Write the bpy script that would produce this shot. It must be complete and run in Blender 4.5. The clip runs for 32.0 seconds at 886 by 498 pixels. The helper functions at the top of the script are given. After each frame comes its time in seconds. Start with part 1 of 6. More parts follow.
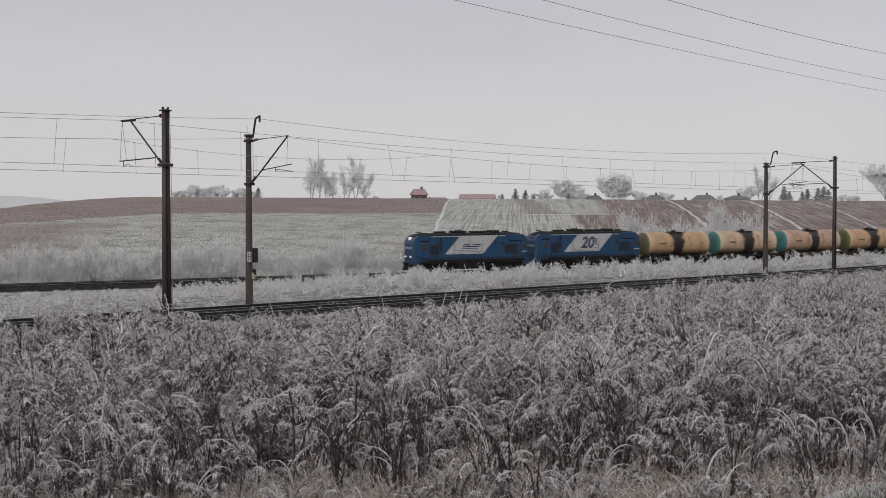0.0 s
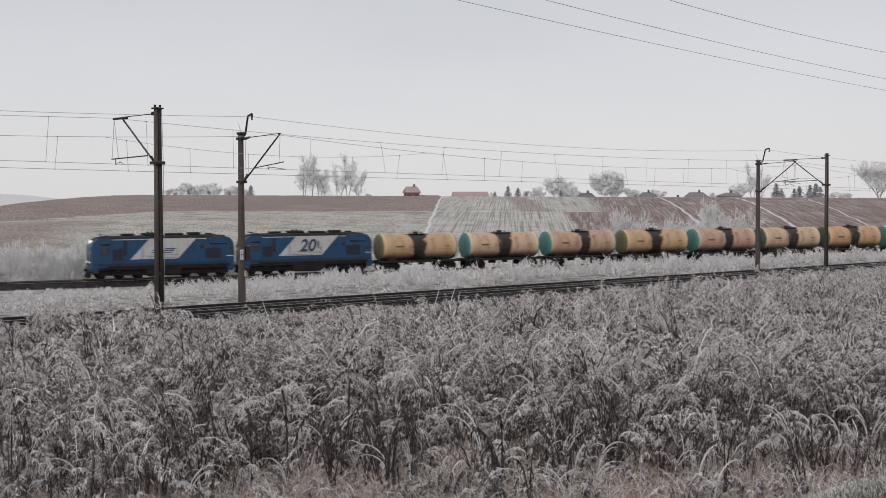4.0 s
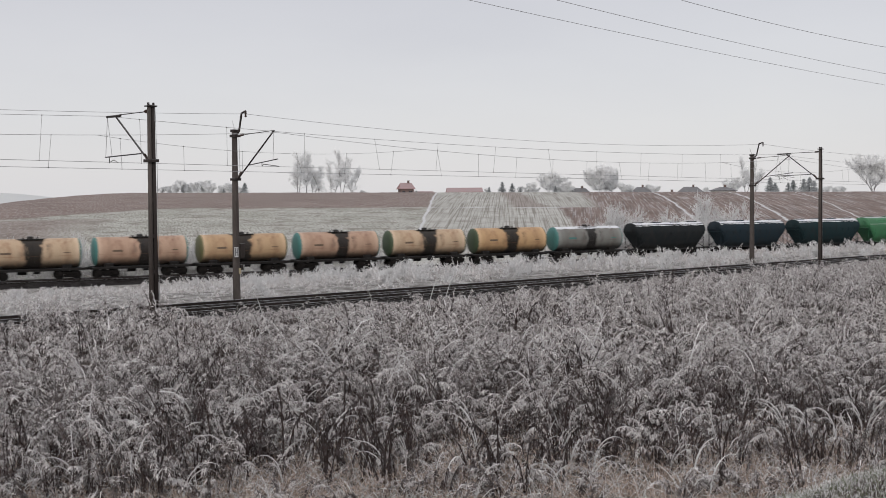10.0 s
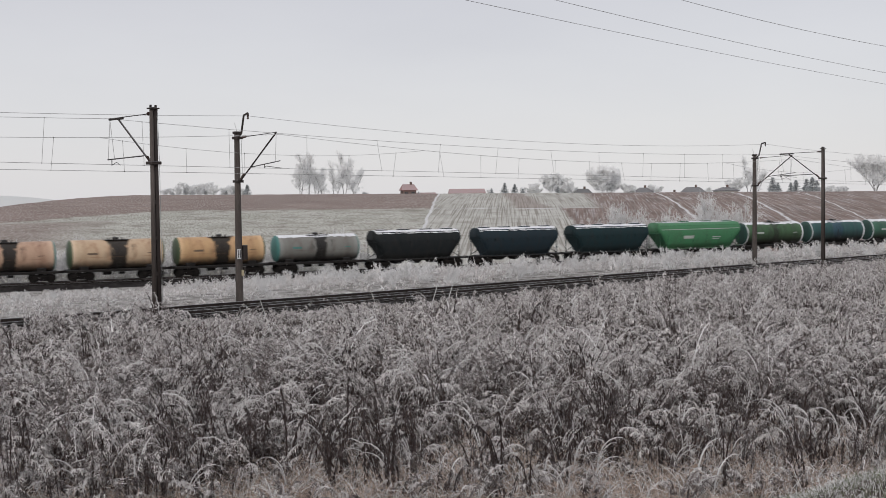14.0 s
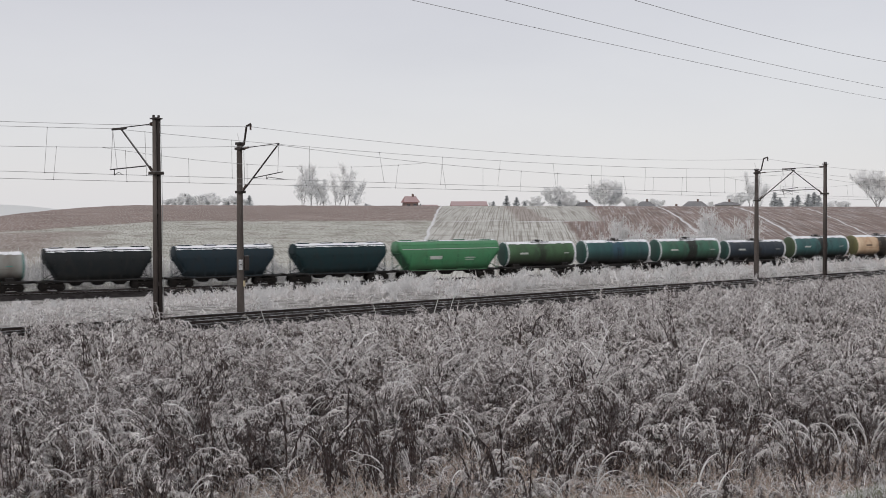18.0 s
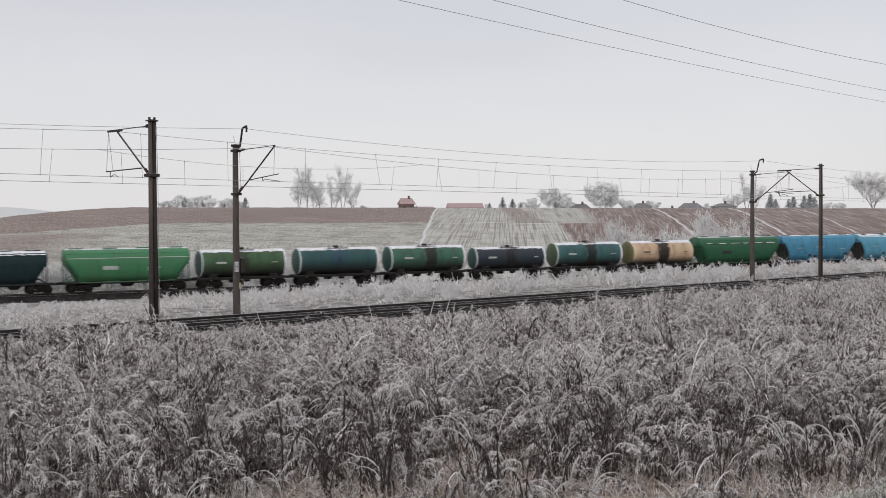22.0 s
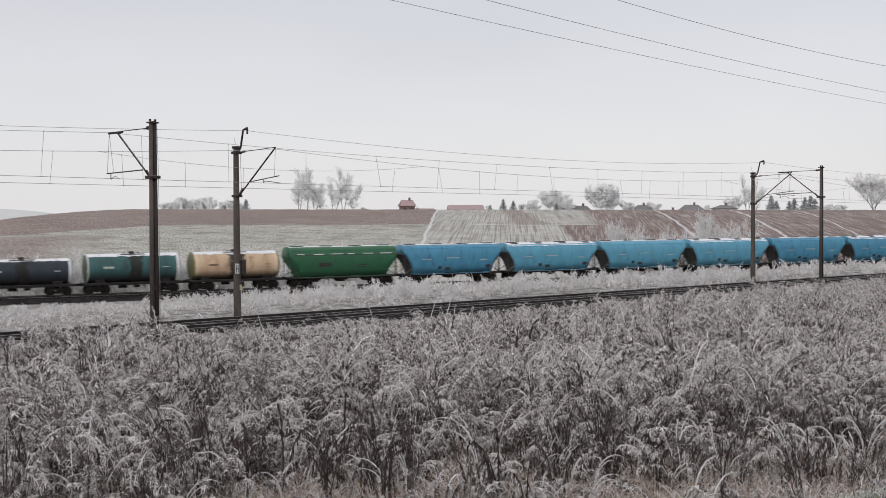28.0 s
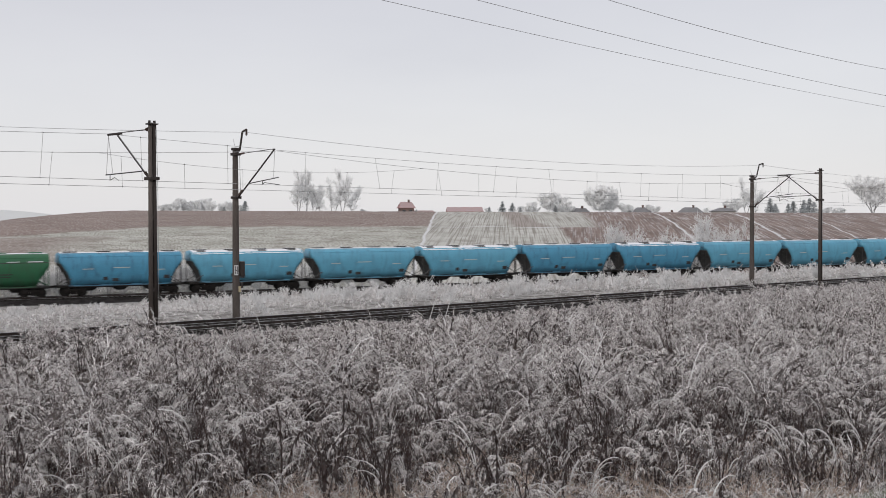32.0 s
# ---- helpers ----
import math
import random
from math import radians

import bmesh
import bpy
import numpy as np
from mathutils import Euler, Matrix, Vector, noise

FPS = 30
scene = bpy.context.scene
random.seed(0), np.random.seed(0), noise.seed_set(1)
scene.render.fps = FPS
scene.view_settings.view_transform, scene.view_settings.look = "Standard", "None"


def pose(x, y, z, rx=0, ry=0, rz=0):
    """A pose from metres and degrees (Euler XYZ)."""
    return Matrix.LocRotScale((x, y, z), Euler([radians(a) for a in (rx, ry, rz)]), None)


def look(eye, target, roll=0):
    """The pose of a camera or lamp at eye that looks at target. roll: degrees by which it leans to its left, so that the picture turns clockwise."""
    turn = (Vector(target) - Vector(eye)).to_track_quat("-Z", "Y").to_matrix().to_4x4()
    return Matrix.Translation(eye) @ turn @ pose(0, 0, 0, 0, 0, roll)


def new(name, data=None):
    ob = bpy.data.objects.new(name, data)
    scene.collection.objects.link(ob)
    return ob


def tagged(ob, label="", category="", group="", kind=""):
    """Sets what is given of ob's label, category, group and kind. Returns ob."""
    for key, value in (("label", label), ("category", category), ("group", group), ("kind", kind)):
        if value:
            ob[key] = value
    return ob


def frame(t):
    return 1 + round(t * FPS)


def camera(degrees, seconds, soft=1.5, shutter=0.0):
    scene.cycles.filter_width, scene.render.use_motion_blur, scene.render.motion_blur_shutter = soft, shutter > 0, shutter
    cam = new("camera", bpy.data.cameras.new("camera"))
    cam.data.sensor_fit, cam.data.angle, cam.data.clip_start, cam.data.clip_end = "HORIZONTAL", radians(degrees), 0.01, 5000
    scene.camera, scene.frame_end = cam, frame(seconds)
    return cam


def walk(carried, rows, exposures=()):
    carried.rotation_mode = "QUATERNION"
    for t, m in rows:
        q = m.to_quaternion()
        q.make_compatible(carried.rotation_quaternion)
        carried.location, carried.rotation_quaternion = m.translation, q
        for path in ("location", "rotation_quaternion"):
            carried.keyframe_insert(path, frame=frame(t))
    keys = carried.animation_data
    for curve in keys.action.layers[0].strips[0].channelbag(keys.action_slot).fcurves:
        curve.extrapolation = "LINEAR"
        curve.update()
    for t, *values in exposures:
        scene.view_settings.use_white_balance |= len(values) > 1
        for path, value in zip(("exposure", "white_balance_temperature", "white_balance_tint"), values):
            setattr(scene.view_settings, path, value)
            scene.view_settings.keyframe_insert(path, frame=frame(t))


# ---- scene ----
# Metres; x to the right, y away from the viewer, z up; z = 0 is the ground by the masts.
EYE = (0.0, 0.0, 5.17)


def aim(pan, tilt, roll):
    """The pose of the hand-held camera, which turns on the spot."""
    return pose(*EYE, 90 - tilt, 0, -pan) @ pose(0, 0, 0, 0, 0, roll)


cam = camera(38.43, 32.0, soft=0.9, shutter=0.9)
PATH = [
    (0.0, -0.519, 1.865, -0.034),
    (0.5, -0.486, 1.877, 0.009),
    (1.0, -0.415, 1.971, 0.064),
    (1.5, -0.339, 2.021, 0.018),
    (2.0, -0.262, 1.995, -0.133),
    (2.5, -0.216, 1.971, -0.203),
    (3.0, -0.208, 1.962, -0.248),
    (3.5, -0.211, 1.960, -0.117),
    (5.5, -0.049, 2.045, -0.227),
    (6.0, 0.000, 2.036, -0.286),
    (6.5, 0.045, 2.045, -0.229),
    (7.0, 0.047, 2.065, -0.198),
    (7.5, 0.027, 2.088, -0.218),
    (8.0, 0.038, 2.076, -0.285),
    (8.5, 0.060, 2.076, -0.294),
    (9.0, 0.081, 2.099, -0.373),
    (9.5, 0.099, 2.130, -0.381),
    (10.0, 0.053, 2.148, -0.462),
    (10.5, -0.024, 2.143, -0.486),
    (11.0, -0.073, 2.149, -0.596),
    (11.5, -0.078, 2.145, -0.615),
    (12.0, -0.078, 2.145, -0.615),
    (12.5, -0.112, 2.141, -0.619),
    (13.0, -0.138, 2.123, -0.794),
    (13.5, -0.100, 2.116, -0.792),
    (14.0, -0.066, 2.094, -0.673),
    (14.5, -0.052, 2.069, -0.573),
    (16.5, -0.041, 1.763, -0.438),
    (17.0, -0.032, 1.648, -0.285),
    (17.5, -0.060, 1.599, -0.196),
    (18.0, -0.133, 1.540, -0.232),
    (18.5, -0.134, 1.486, -0.168),
    (19.0, -0.106, 1.414, -0.080),
    (19.5, -0.106, 1.333, -0.003),
    (20.0, -0.128, 1.271, 0.015),
    (20.5, -0.131, 1.301, -0.119),
    (21.0, -0.086, 1.376, -0.276),
    (21.5, -0.022, 1.416, -0.281),
    (22.0, 0.045, 1.455, -0.282),
    (22.5, 0.095, 1.444, -0.199),
    (23.0, 0.128, 1.416, -0.285),
    (23.5, 0.126, 1.412, -0.312),
    (24.0, 0.090, 1.377, -0.288),
    (24.5, 0.015, 1.338, -0.282),
    (25.0, -0.034, 1.352, -0.370),
    (25.5, -0.066, 1.383, -0.393),
    (27.5, -0.031, 1.371, -0.449),
    (28.0, 0.015, 1.373, -0.294),
    (28.5, 0.047, 1.383, -0.397),
    (29.0, 0.053, 1.377, -0.286),
    (29.5, 0.055, 1.342, -0.257),
    (30.0, 0.093, 1.311, -0.252),
    (30.5, 0.106, 1.299, -0.280),
    (31.0, 0.168, 1.265, -0.262),
    (31.5, 0.162, 1.269, -0.229),
    (32.0, 0.060, 1.281, -0.163),
]
walk(cam, [(t, aim(p, q, r)) for t, p, q, r in PATH], [(0.0, -0.13), (1.0, -0.11), (2.0, 0.06), (3.5, 0.1), (6.0, 0.11), (14.0, 0.13), (20.0, 0.18), (32.0, 0.23)])

# ---- light: a low overcast winter sky ----
world = bpy.data.worlds.new("overcast_sky")
scene.world = world
world.use_nodes = True
wn, wl = world.node_tree.nodes, world.node_tree.links
wn.clear()
sky = wn.new("ShaderNodeTexSky")
sky.sky_type, sky.sun_disc, sky.sun_elevation, sky.sun_rotation = "NISHITA", False, radians(24), radians(205)
sky_bg = wn.new("ShaderNodeBackground")
sky_bg.inputs["Strength"].default_value = 0.012
wl.new(sky.outputs[0], sky_bg.inputs[0])
wc = wn.new("ShaderNodeTexCoord")
wmap = wn.new("ShaderNodeMapping")
wmap.inputs["Scale"].default_value = (1.0, 1.0, 3.2)
wl.new(wc.outputs["Generated"], wmap.inputs[0])
wnoise = wn.new("ShaderNodeTexNoise")
wnoise.inputs["Scale"].default_value, wnoise.inputs["Detail"].default_value = 3.4, 5.0
wl.new(wmap.outputs[0], wnoise.inputs[0])
wsep = wn.new("ShaderNodeSeparateXYZ")
wl.new(wc.outputs["Generated"], wsep.inputs[0])
wsum = wn.new("ShaderNodeMath")
wsum.operation = "MULTIPLY_ADD"
wl.new(wnoise.outputs[0], wsum.inputs[0])
wsum.inputs[1].default_value = 0.2
wl.new(wsep.outputs[2], wsum.inputs[2])
wramp = wn.new("ShaderNodeValToRGB")
for i, (at, c) in enumerate(((0.06, (0.675, 0.665, 0.69)), (0.16, (0.655, 0.645, 0.67)), (0.30, (0.575, 0.565, 0.60)), (0.75, (0.80, 0.785, 0.795)))):
    e = wramp.color_ramp.elements[i] if i < 2 else wramp.color_ramp.elements.new(at)
    e.position, e.color = at, (*c, 1)
wl.new(wsum.outputs[0], wramp.inputs[0])
cloud_bg = wn.new("ShaderNodeBackground")
cloud_bg.inputs["Strength"].default_value = 0.9
wl.new(wramp.outputs[0], cloud_bg.inputs[0])
wmix = wn.new("ShaderNodeAddShader")
wl.new(sky_bg.outputs[0], wmix.inputs[0])
wl.new(cloud_bg.outputs[0], wmix.inputs[1])
wout = wn.new("ShaderNodeOutputWorld")
wl.new(wmix.outputs[0], wout.inputs[0])

sun = new("sun", bpy.data.lights.new("sun", "SUN"))
sun.data.energy, sun.data.angle, sun.data.color = 0.65, radians(25), (1.0, 0.97, 0.93)
sun.matrix_world = look((-30, -60, 45), (0, 60, 0))


# ---- materials ----
def shader(name, rough=0.8, metal=0.0):
    m = bpy.data.materials.new(name)
    m.use_nodes = True
    nt = m.node_tree
    b = nt.nodes["Principled BSDF"]
    b.inputs["Roughness"].default_value, b.inputs["Metallic"].default_value = rough, metal
    return m, nt, b


def add(nt, kind, **inputs):
    n = nt.nodes.new(kind)
    for key, value in inputs.items():
        n.inputs[key.replace("_", " ")].default_value = value
    return n


def calc(nt, op, a, b=None, clamp=False):
    n = nt.nodes.new("ShaderNodeMath")
    n.operation, n.use_clamp = op, clamp
    for i, v in enumerate((a, b)):
        if v is None:
            continue
        if isinstance(v, (int, float)):
            n.inputs[i].default_value = v
        else:
            nt.links.new(v, n.inputs[i])
    return n.outputs[0]


def mixed(nt, fac, a, b):
    n = nt.nodes.new("ShaderNodeMix")
    n.data_type = "RGBA"
    for sock, v in ((n.inputs[0], fac), (n.inputs[6], a), (n.inputs[7], b)):
        if isinstance(v, tuple):
            sock.default_value = (*v, 1)
        elif isinstance(v, (int, float)):
            sock.default_value = v
        else:
            nt.links.new(v, sock)
    return n.outputs[2]


def coords(nt, kind="Object", scale=(1, 1, 1)):
    c = nt.nodes.new("ShaderNodeTexCoord")
    mp = nt.nodes.new("ShaderNodeMapping")
    mp.inputs["Scale"].default_value = scale
    nt.links.new(c.outputs[kind], mp.inputs[0])
    return mp.outputs[0]


def grain(nt, vec, scale, detail=4.0, lo=0.35, hi=0.65):
    n = add(nt, "ShaderNodeTexNoise", Scale=scale, Detail=detail)
    nt.links.new(vec, n.inputs["Vector"])
    r = add(nt, "ShaderNodeMapRange", From_Min=lo, From_Max=hi)
    nt.links.new(n.outputs[0], r.inputs[0])
    return r.outputs[0]


def bumped(nt, b, height, strength=0.3, distance=0.02):
    n = add(nt, "ShaderNodeBump", Strength=strength, Distance=distance)
    nt.links.new(height, n.inputs["Height"])
    nt.links.new(n.outputs[0], b.inputs["Normal"])


def upward(nt, lo=0.2, hi=0.8):
    g = nt.nodes.new("ShaderNodeNewGeometry")
    s = nt.nodes.new("ShaderNodeSeparateXYZ")
    nt.links.new(g.outputs["Normal"], s.inputs[0])
    r = add(nt, "ShaderNodeMapRange", From_Min=lo, From_Max=hi)
    nt.links.new(s.outputs[2], r.inputs[0])
    return r.outputs[0]


def worn(name, base, dirt, rough=0.6, metal=0.0, big=0.6, fine=9.0, amount=0.6, bump=0.15, frost=0.0, stretch=(1, 1, 1), shine=0.5):
    """A painted or raw surface with large stains, fine grain, and hoar frost on what faces the sky."""
    m, nt, b = shader(name, rough, metal)
    b.inputs["Specular IOR Level"].default_value = shine
    v = coords(nt, "Object", stretch)
    large, small = grain(nt, v, big, 5), grain(nt, v, fine, 6, 0.3, 0.7)
    c = mixed(nt, calc(nt, "MULTIPLY", large, amount), base, dirt)
    c = mixed(nt, calc(nt, "MULTIPLY", small, amount * 0.45), c, dirt)
    if frost:
        c = mixed(nt, calc(nt, "MULTIPLY", upward(nt, 0.45, 0.85), frost), c, (0.66, 0.67, 0.7))
    nt.links.new(c, b.inputs["Base Color"])
    rg = add(nt, "ShaderNodeMapRange", To_Min=rough - 0.12, To_Max=min(1.0, rough + 0.15))
    nt.links.new(small, rg.inputs[0])
    nt.links.new(rg.outputs[0], b.inputs["Roughness"])
    bumped(nt, b, small, bump, 0.01)
    return m


def foliage(name, dark, light, frost_at=0.0, seed_scale=0.7, single=0.4):
    """Stems and leaves whose tone changes from plant to plant and in patches."""
    m, nt, b = shader(name, 0.85)
    g = nt.nodes.new("ShaderNodeNewGeometry")
    v = coords(nt, "Object")
    patch = grain(nt, v, seed_scale, 3, 0.3, 0.7)
    f = calc(nt, "ADD", calc(nt, "MULTIPLY", g.outputs["Random Per Island"], single), calc(nt, "MULTIPLY", patch, 1.0 - single))
    c = mixed(nt, f, dark, light)
    if frost_at:
        c = mixed(nt, calc(nt, "MULTIPLY", grain(nt, v, 14.0, 3, 0.4, 0.7), frost_at), c, (0.72, 0.73, 0.77))
    nt.links.new(c, b.inputs["Base Color"])
    b.inputs["Specular IOR Level"].default_value = 0.25
    return m


M_FROST = foliage("frosted_leaf", (0.24, 0.205, 0.195), (0.95, 0.92, 0.91), 0.22, 2.2, 0.25)
M_FROST_PALE = foliage("frosted_grass", (0.4, 0.385, 0.375), (0.93, 0.92, 0.92), 0.3)
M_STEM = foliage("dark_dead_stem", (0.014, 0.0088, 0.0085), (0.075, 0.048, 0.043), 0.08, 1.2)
M_TAN = foliage("dead_grass_blade", (0.22, 0.15, 0.115), (0.64, 0.51, 0.42), 0.25, 1.6)
M_TWIG = foliage("rimed_twig", (0.42, 0.415, 0.415), (0.74, 0.735, 0.74), 0.25)
M_RIME_TWIG = foliage("thickly_rimed_twig", (0.58, 0.575, 0.575), (0.84, 0.835, 0.835), 0.1)
M_BARK = worn("rimed_bark", (0.10, 0.085, 0.08), (0.3, 0.3, 0.32), 0.9, 0, 0.8, 6.0, 0.7, 0.5)
# limbs of the far trees: rime, with distance haze put into the grey
M_LIMB = worn("hazy_rimed_limb", (0.20, 0.185, 0.18), (0.46, 0.455, 0.46), 0.9, 0, 0.8, 6.0, 0.7, 0.4)
# needles paler than frost alone, distance haze mixed into the colour
M_FIR = foliage("hazy_frosted_needle", (0.24, 0.255, 0.26), (0.5, 0.52, 0.53), 0.4)
M_CONCRETE = worn("mast_concrete", (0.125, 0.107, 0.098), (0.045, 0.038, 0.035), 0.9, 0, 0.9, 14.0, 0.8, 0.35, 0, (1, 1, 0.25), shine=0.2)
M_MAST_BLACK = worn("black_mast_concrete", (0.028, 0.023, 0.022), (0.075, 0.062, 0.058), 0.8, 0, 0.9, 14.0, 0.6, 0.35, 0, (1, 1, 0.2), shine=0.2)
M_STEEL = worn("dark_steel", (0.032, 0.028, 0.028), (0.07, 0.055, 0.048), 0.7, 0.2, 1.2, 12.0, 0.6, 0.2, 0.3, shine=0.25)
M_WIRE = worn("wire_metal", (0.28, 0.275, 0.275), (0.5, 0.5, 0.51), 0.6, 0.4, 0.7, 9.0, 0.6, 0.1, 0.5)
M_PORCELAIN = worn("brown_porcelain", (0.09, 0.055, 0.045), (0.03, 0.02, 0.02), 0.3, 0, 3, 20, 0.4, 0.05)
M_RAIL = worn("rail_steel", (0.022, 0.018, 0.017), (0.05, 0.038, 0.034), 0.7, 0.1, 0.5, 10.0, 0.6, 0.1, 0.55, shine=0.2)
M_SLEEPER = worn("sleeper_wood", (0.02, 0.017, 0.016), (0.06, 0.053, 0.05), 0.9, 0, 2.0, 16.0, 0.6, 0.4, 0.06, shine=0.15)
M_PLATE = worn("white_sign_enamel", (0.72, 0.72, 0.73), (0.5, 0.49, 0.48), 0.4, 0, 3, 20, 0.4, 0.03)
M_TAG = worn("cream_tag_paint", (0.55, 0.47, 0.3), (0.35, 0.3, 0.2), 0.6, 0, 3, 20, 0.4, 0.03)
M_BLACKPAINT = worn("black_paint", (0.018, 0.018, 0.02), (0.05, 0.045, 0.042), 0.6, 0, 1, 10, 0.5, 0.1)


def ballast_material(name, base, frost, amount):
    m, nt, b = shader(name, 0.95)
    b.inputs["Specular IOR Level"].default_value = 0.08
    v = coords(nt, "Object")
    n = add(nt, "ShaderNodeTexVoronoi", Scale=14.0)
    nt.links.new(v, n.inputs["Vector"])
    stone = mixed(nt, n.outputs["Color"], base, tuple(c * 2.0 for c in base))
    c = mixed(nt, calc(nt, "MULTIPLY", grain(nt, v, 1.3, 6, 0.38, 0.62), amount), stone, frost)
    nt.links.new(c, b.inputs["Base Color"])
    bumped(nt, b, n.outputs["Distance"], 0.9, 0.05)
    return m


M_BALLAST = ballast_material("ballast_stone", (0.014, 0.0122, 0.012), (0.09, 0.085, 0.085), 0.3)


def line_value(nt, sep, a, b, c):
    """a * x + b * y + c at the shaded place."""
    return calc(nt, "ADD", calc(nt, "ADD", calc(nt, "MULTIPLY", sep.outputs[0], a), calc(nt, "MULTIPLY", sep.outputs[1], b)), c)


def edge_of(p, q):
    """The line through two places of the plan: coefficients, positive on the left of p towards q, in metres."""
    dx, dy = q[0] - p[0], q[1] - p[1]
    n = math.hypot(dx, dy)
    a, b = -dy / n, dx / n
    return a, b, -(a * p[0] + b * p[1])


# ---- the lie of the land ----
FAR_O, FAR_D, FAR_GRADE, FAR_Z = (-26.7, 149.1), (0.8959, 0.4443), 0.004, -3.04    # the track with the train
NEAR_O, NEAR_D, NEAR_Z = (-15.4, 59.2), (0.7071, 0.7071), 0.17                      # the electrified track


def far_coords(x, y):
    dx, dy = x - FAR_O[0], y - FAR_O[1]
    return dx * FAR_D[0] + dy * FAR_D[1], -dx * FAR_D[1] + dy * FAR_D[0]


def near_coords(x, y):
    dx, dy = x - NEAR_O[0], y - NEAR_O[1]
    return dx * NEAR_D[0] + dy * NEAR_D[1], -dx * NEAR_D[1] + dy * NEAR_D[0]


def far_place(s, v, z=0.0):
    """s metres along the far track, v beyond it, z above its rails."""
    return (FAR_O[0] + s * FAR_D[0] - v * FAR_D[1], FAR_O[1] + s * FAR_D[1] + v * FAR_D[0], FAR_Z + FAR_GRADE * s + z)


def near_place(s, w, z=0.0):
    return (NEAR_O[0] + s * NEAR_D[0] - w * NEAR_D[1], NEAR_O[1] + s * NEAR_D[1] + w * NEAR_D[0], z)


NEAR_GRADE = -0.003


def ease(t):
    t = np.clip(t, 0, 1)
    return t * t * (3 - 2 * t)


def knoll(x, y):
    return np.exp(-((x - 6.55) / 2.1) ** 2 - ((y - 17.3) / 2.6) ** 2)


def ground_z(x, y):
    x, y = np.asarray(x, float), np.asarray(y, float)
    s, v = far_coords(x, y)
    _, w = near_coords(x, y)
    rail = FAR_Z + FAR_GRADE * np.clip(s, -200, 250)
    # from the near track down to the far one
    down = np.clip((w - 3.5) / np.maximum((w - 3.5) + np.maximum(-v - 5.0, 0), 1.0), 0, 1)
    z = np.where(w > 3.5, (rail - 0.75) * ease(down) ** 0.8, 0.0)
    s_near = (x - NEAR_O[0]) * NEAR_D[0] + (y - NEAR_O[1]) * NEAR_D[1]
    z = z + (-0.3 + NEAR_GRADE * np.clip(s_near, -75, 170)) * (1 - ease((np.abs(w) - 2.0) / 5.0))
    # the field that climbs to the crest
    crest_y = 420.0
    top = 8.05 - 0.006 * np.clip(x, -400, 400) - 0.0075 * np.maximum(0, -97 - x).clip(0, 45) ** 2
    h = np.clip((v - 9) / np.maximum((v - 9) + (crest_y - y), 1.0), 0, 1)
    hill = (rail - 0.75) + (top - rail + 0.75) * np.sin(0.5 * np.pi * h) ** 1.15
    past = np.clip(y - crest_y, 0, 300)
    hill = np.where(y > crest_y, top - 0.010 * past, hill)
    z = np.where((v > 9) | (y > crest_y), hill, z)
    z = z + 22.5 * np.exp(-((x + 330) / 120) ** 2 - ((y - 900) / 160) ** 2)
    # the bank on which the viewer stands, with a knoll
    z = z + 3.5 * (1 - ease((y - 2) / 15.5)) + 1.4 * knoll(x, y)
    # uneven ground
    wob = np.sin(0.31 * x + 0.9 * np.sin(0.11 * y)) * np.sin(0.27 * y + 0.5) * 0.10 + np.sin(1.3 * x + 0.4 * y) * np.sin(0.9 * y - 0.7 * x) * 0.04
    return z + wob * np.clip(np.minimum(np.abs(w) - 3, np.abs(v) - 4), 0, 6) / 6


# ---- building helpers ----
def quick_mesh(name, verts, quads, mats, index=None, smooth=False):
    """A mesh from arrays of places and of quads."""
    me = bpy.data.meshes.new(name)
    n = len(quads)
    me.vertices.add(len(verts))
    me.vertices.foreach_set("co", np.asarray(verts, np.float32).ravel())
    me.loops.add(4 * n)
    me.loops.foreach_set("vertex_index", np.asarray(quads, np.int32).ravel())
    me.polygons.add(n)
    me.polygons.foreach_set("loop_start", np.arange(0, 4 * n, 4, dtype=np.int32))
    for m in mats:
        me.materials.append(m)
    if index is not None:
        me.polygons.foreach_set("material_index", np.asarray(index, np.int32))
    if smooth:
        me.polygons.foreach_set("use_smooth", np.ones(n, bool))
    me.update(calc_edges=True)
    return me


def part(name, bm, material, parent=None, label="", smooth=False):
    """Links a bmesh as one mesh object, under a thing or a part."""
    me = bpy.data.meshes.new(name)
    bm.to_mesh(me)
    bm.free()
    me.materials.append(material)
    if smooth:
        me.polygons.foreach_set("use_smooth", np.ones(len(me.polygons), bool))
    ob = new(name, me)
    ob.parent = parent
    return tagged(ob, label)


def box(bm, lo, hi, bevel=0.0):
    """A box between two corners, its edges rounded off by bevel."""
    size = [h - l for l, h in zip(lo, hi)]
    made = bmesh.ops.create_cube(bm, size=1.0, matrix=Matrix.LocRotScale([(l + h) / 2 for l, h in zip(lo, hi)], None, size))
    if bevel:
        edges = list({e for v in made["verts"] for e in v.link_edges})
        bmesh.ops.bevel(bm, geom=edges, offset=bevel, segments=1, affect="EDGES")
    return bm


def boxes(*pairs, bevel=0.0):
    bm = bmesh.new()
    for lo, hi in pairs:
        box(bm, lo, hi, bevel)
    return bm


def rod(bm, p, q, r, r2=None, n=8):
    """A round bar from p to q."""
    p, q = Vector(p), Vector(q)
    d = q - p
    m = Matrix.Translation((p + q) / 2) @ d.to_track_quat("Z", "Y").to_matrix().to_4x4()
    bmesh.ops.create_cone(bm, cap_ends=True, segments=n, radius1=r, radius2=r if r2 is None else r2, depth=d.length, matrix=m)
    return bm


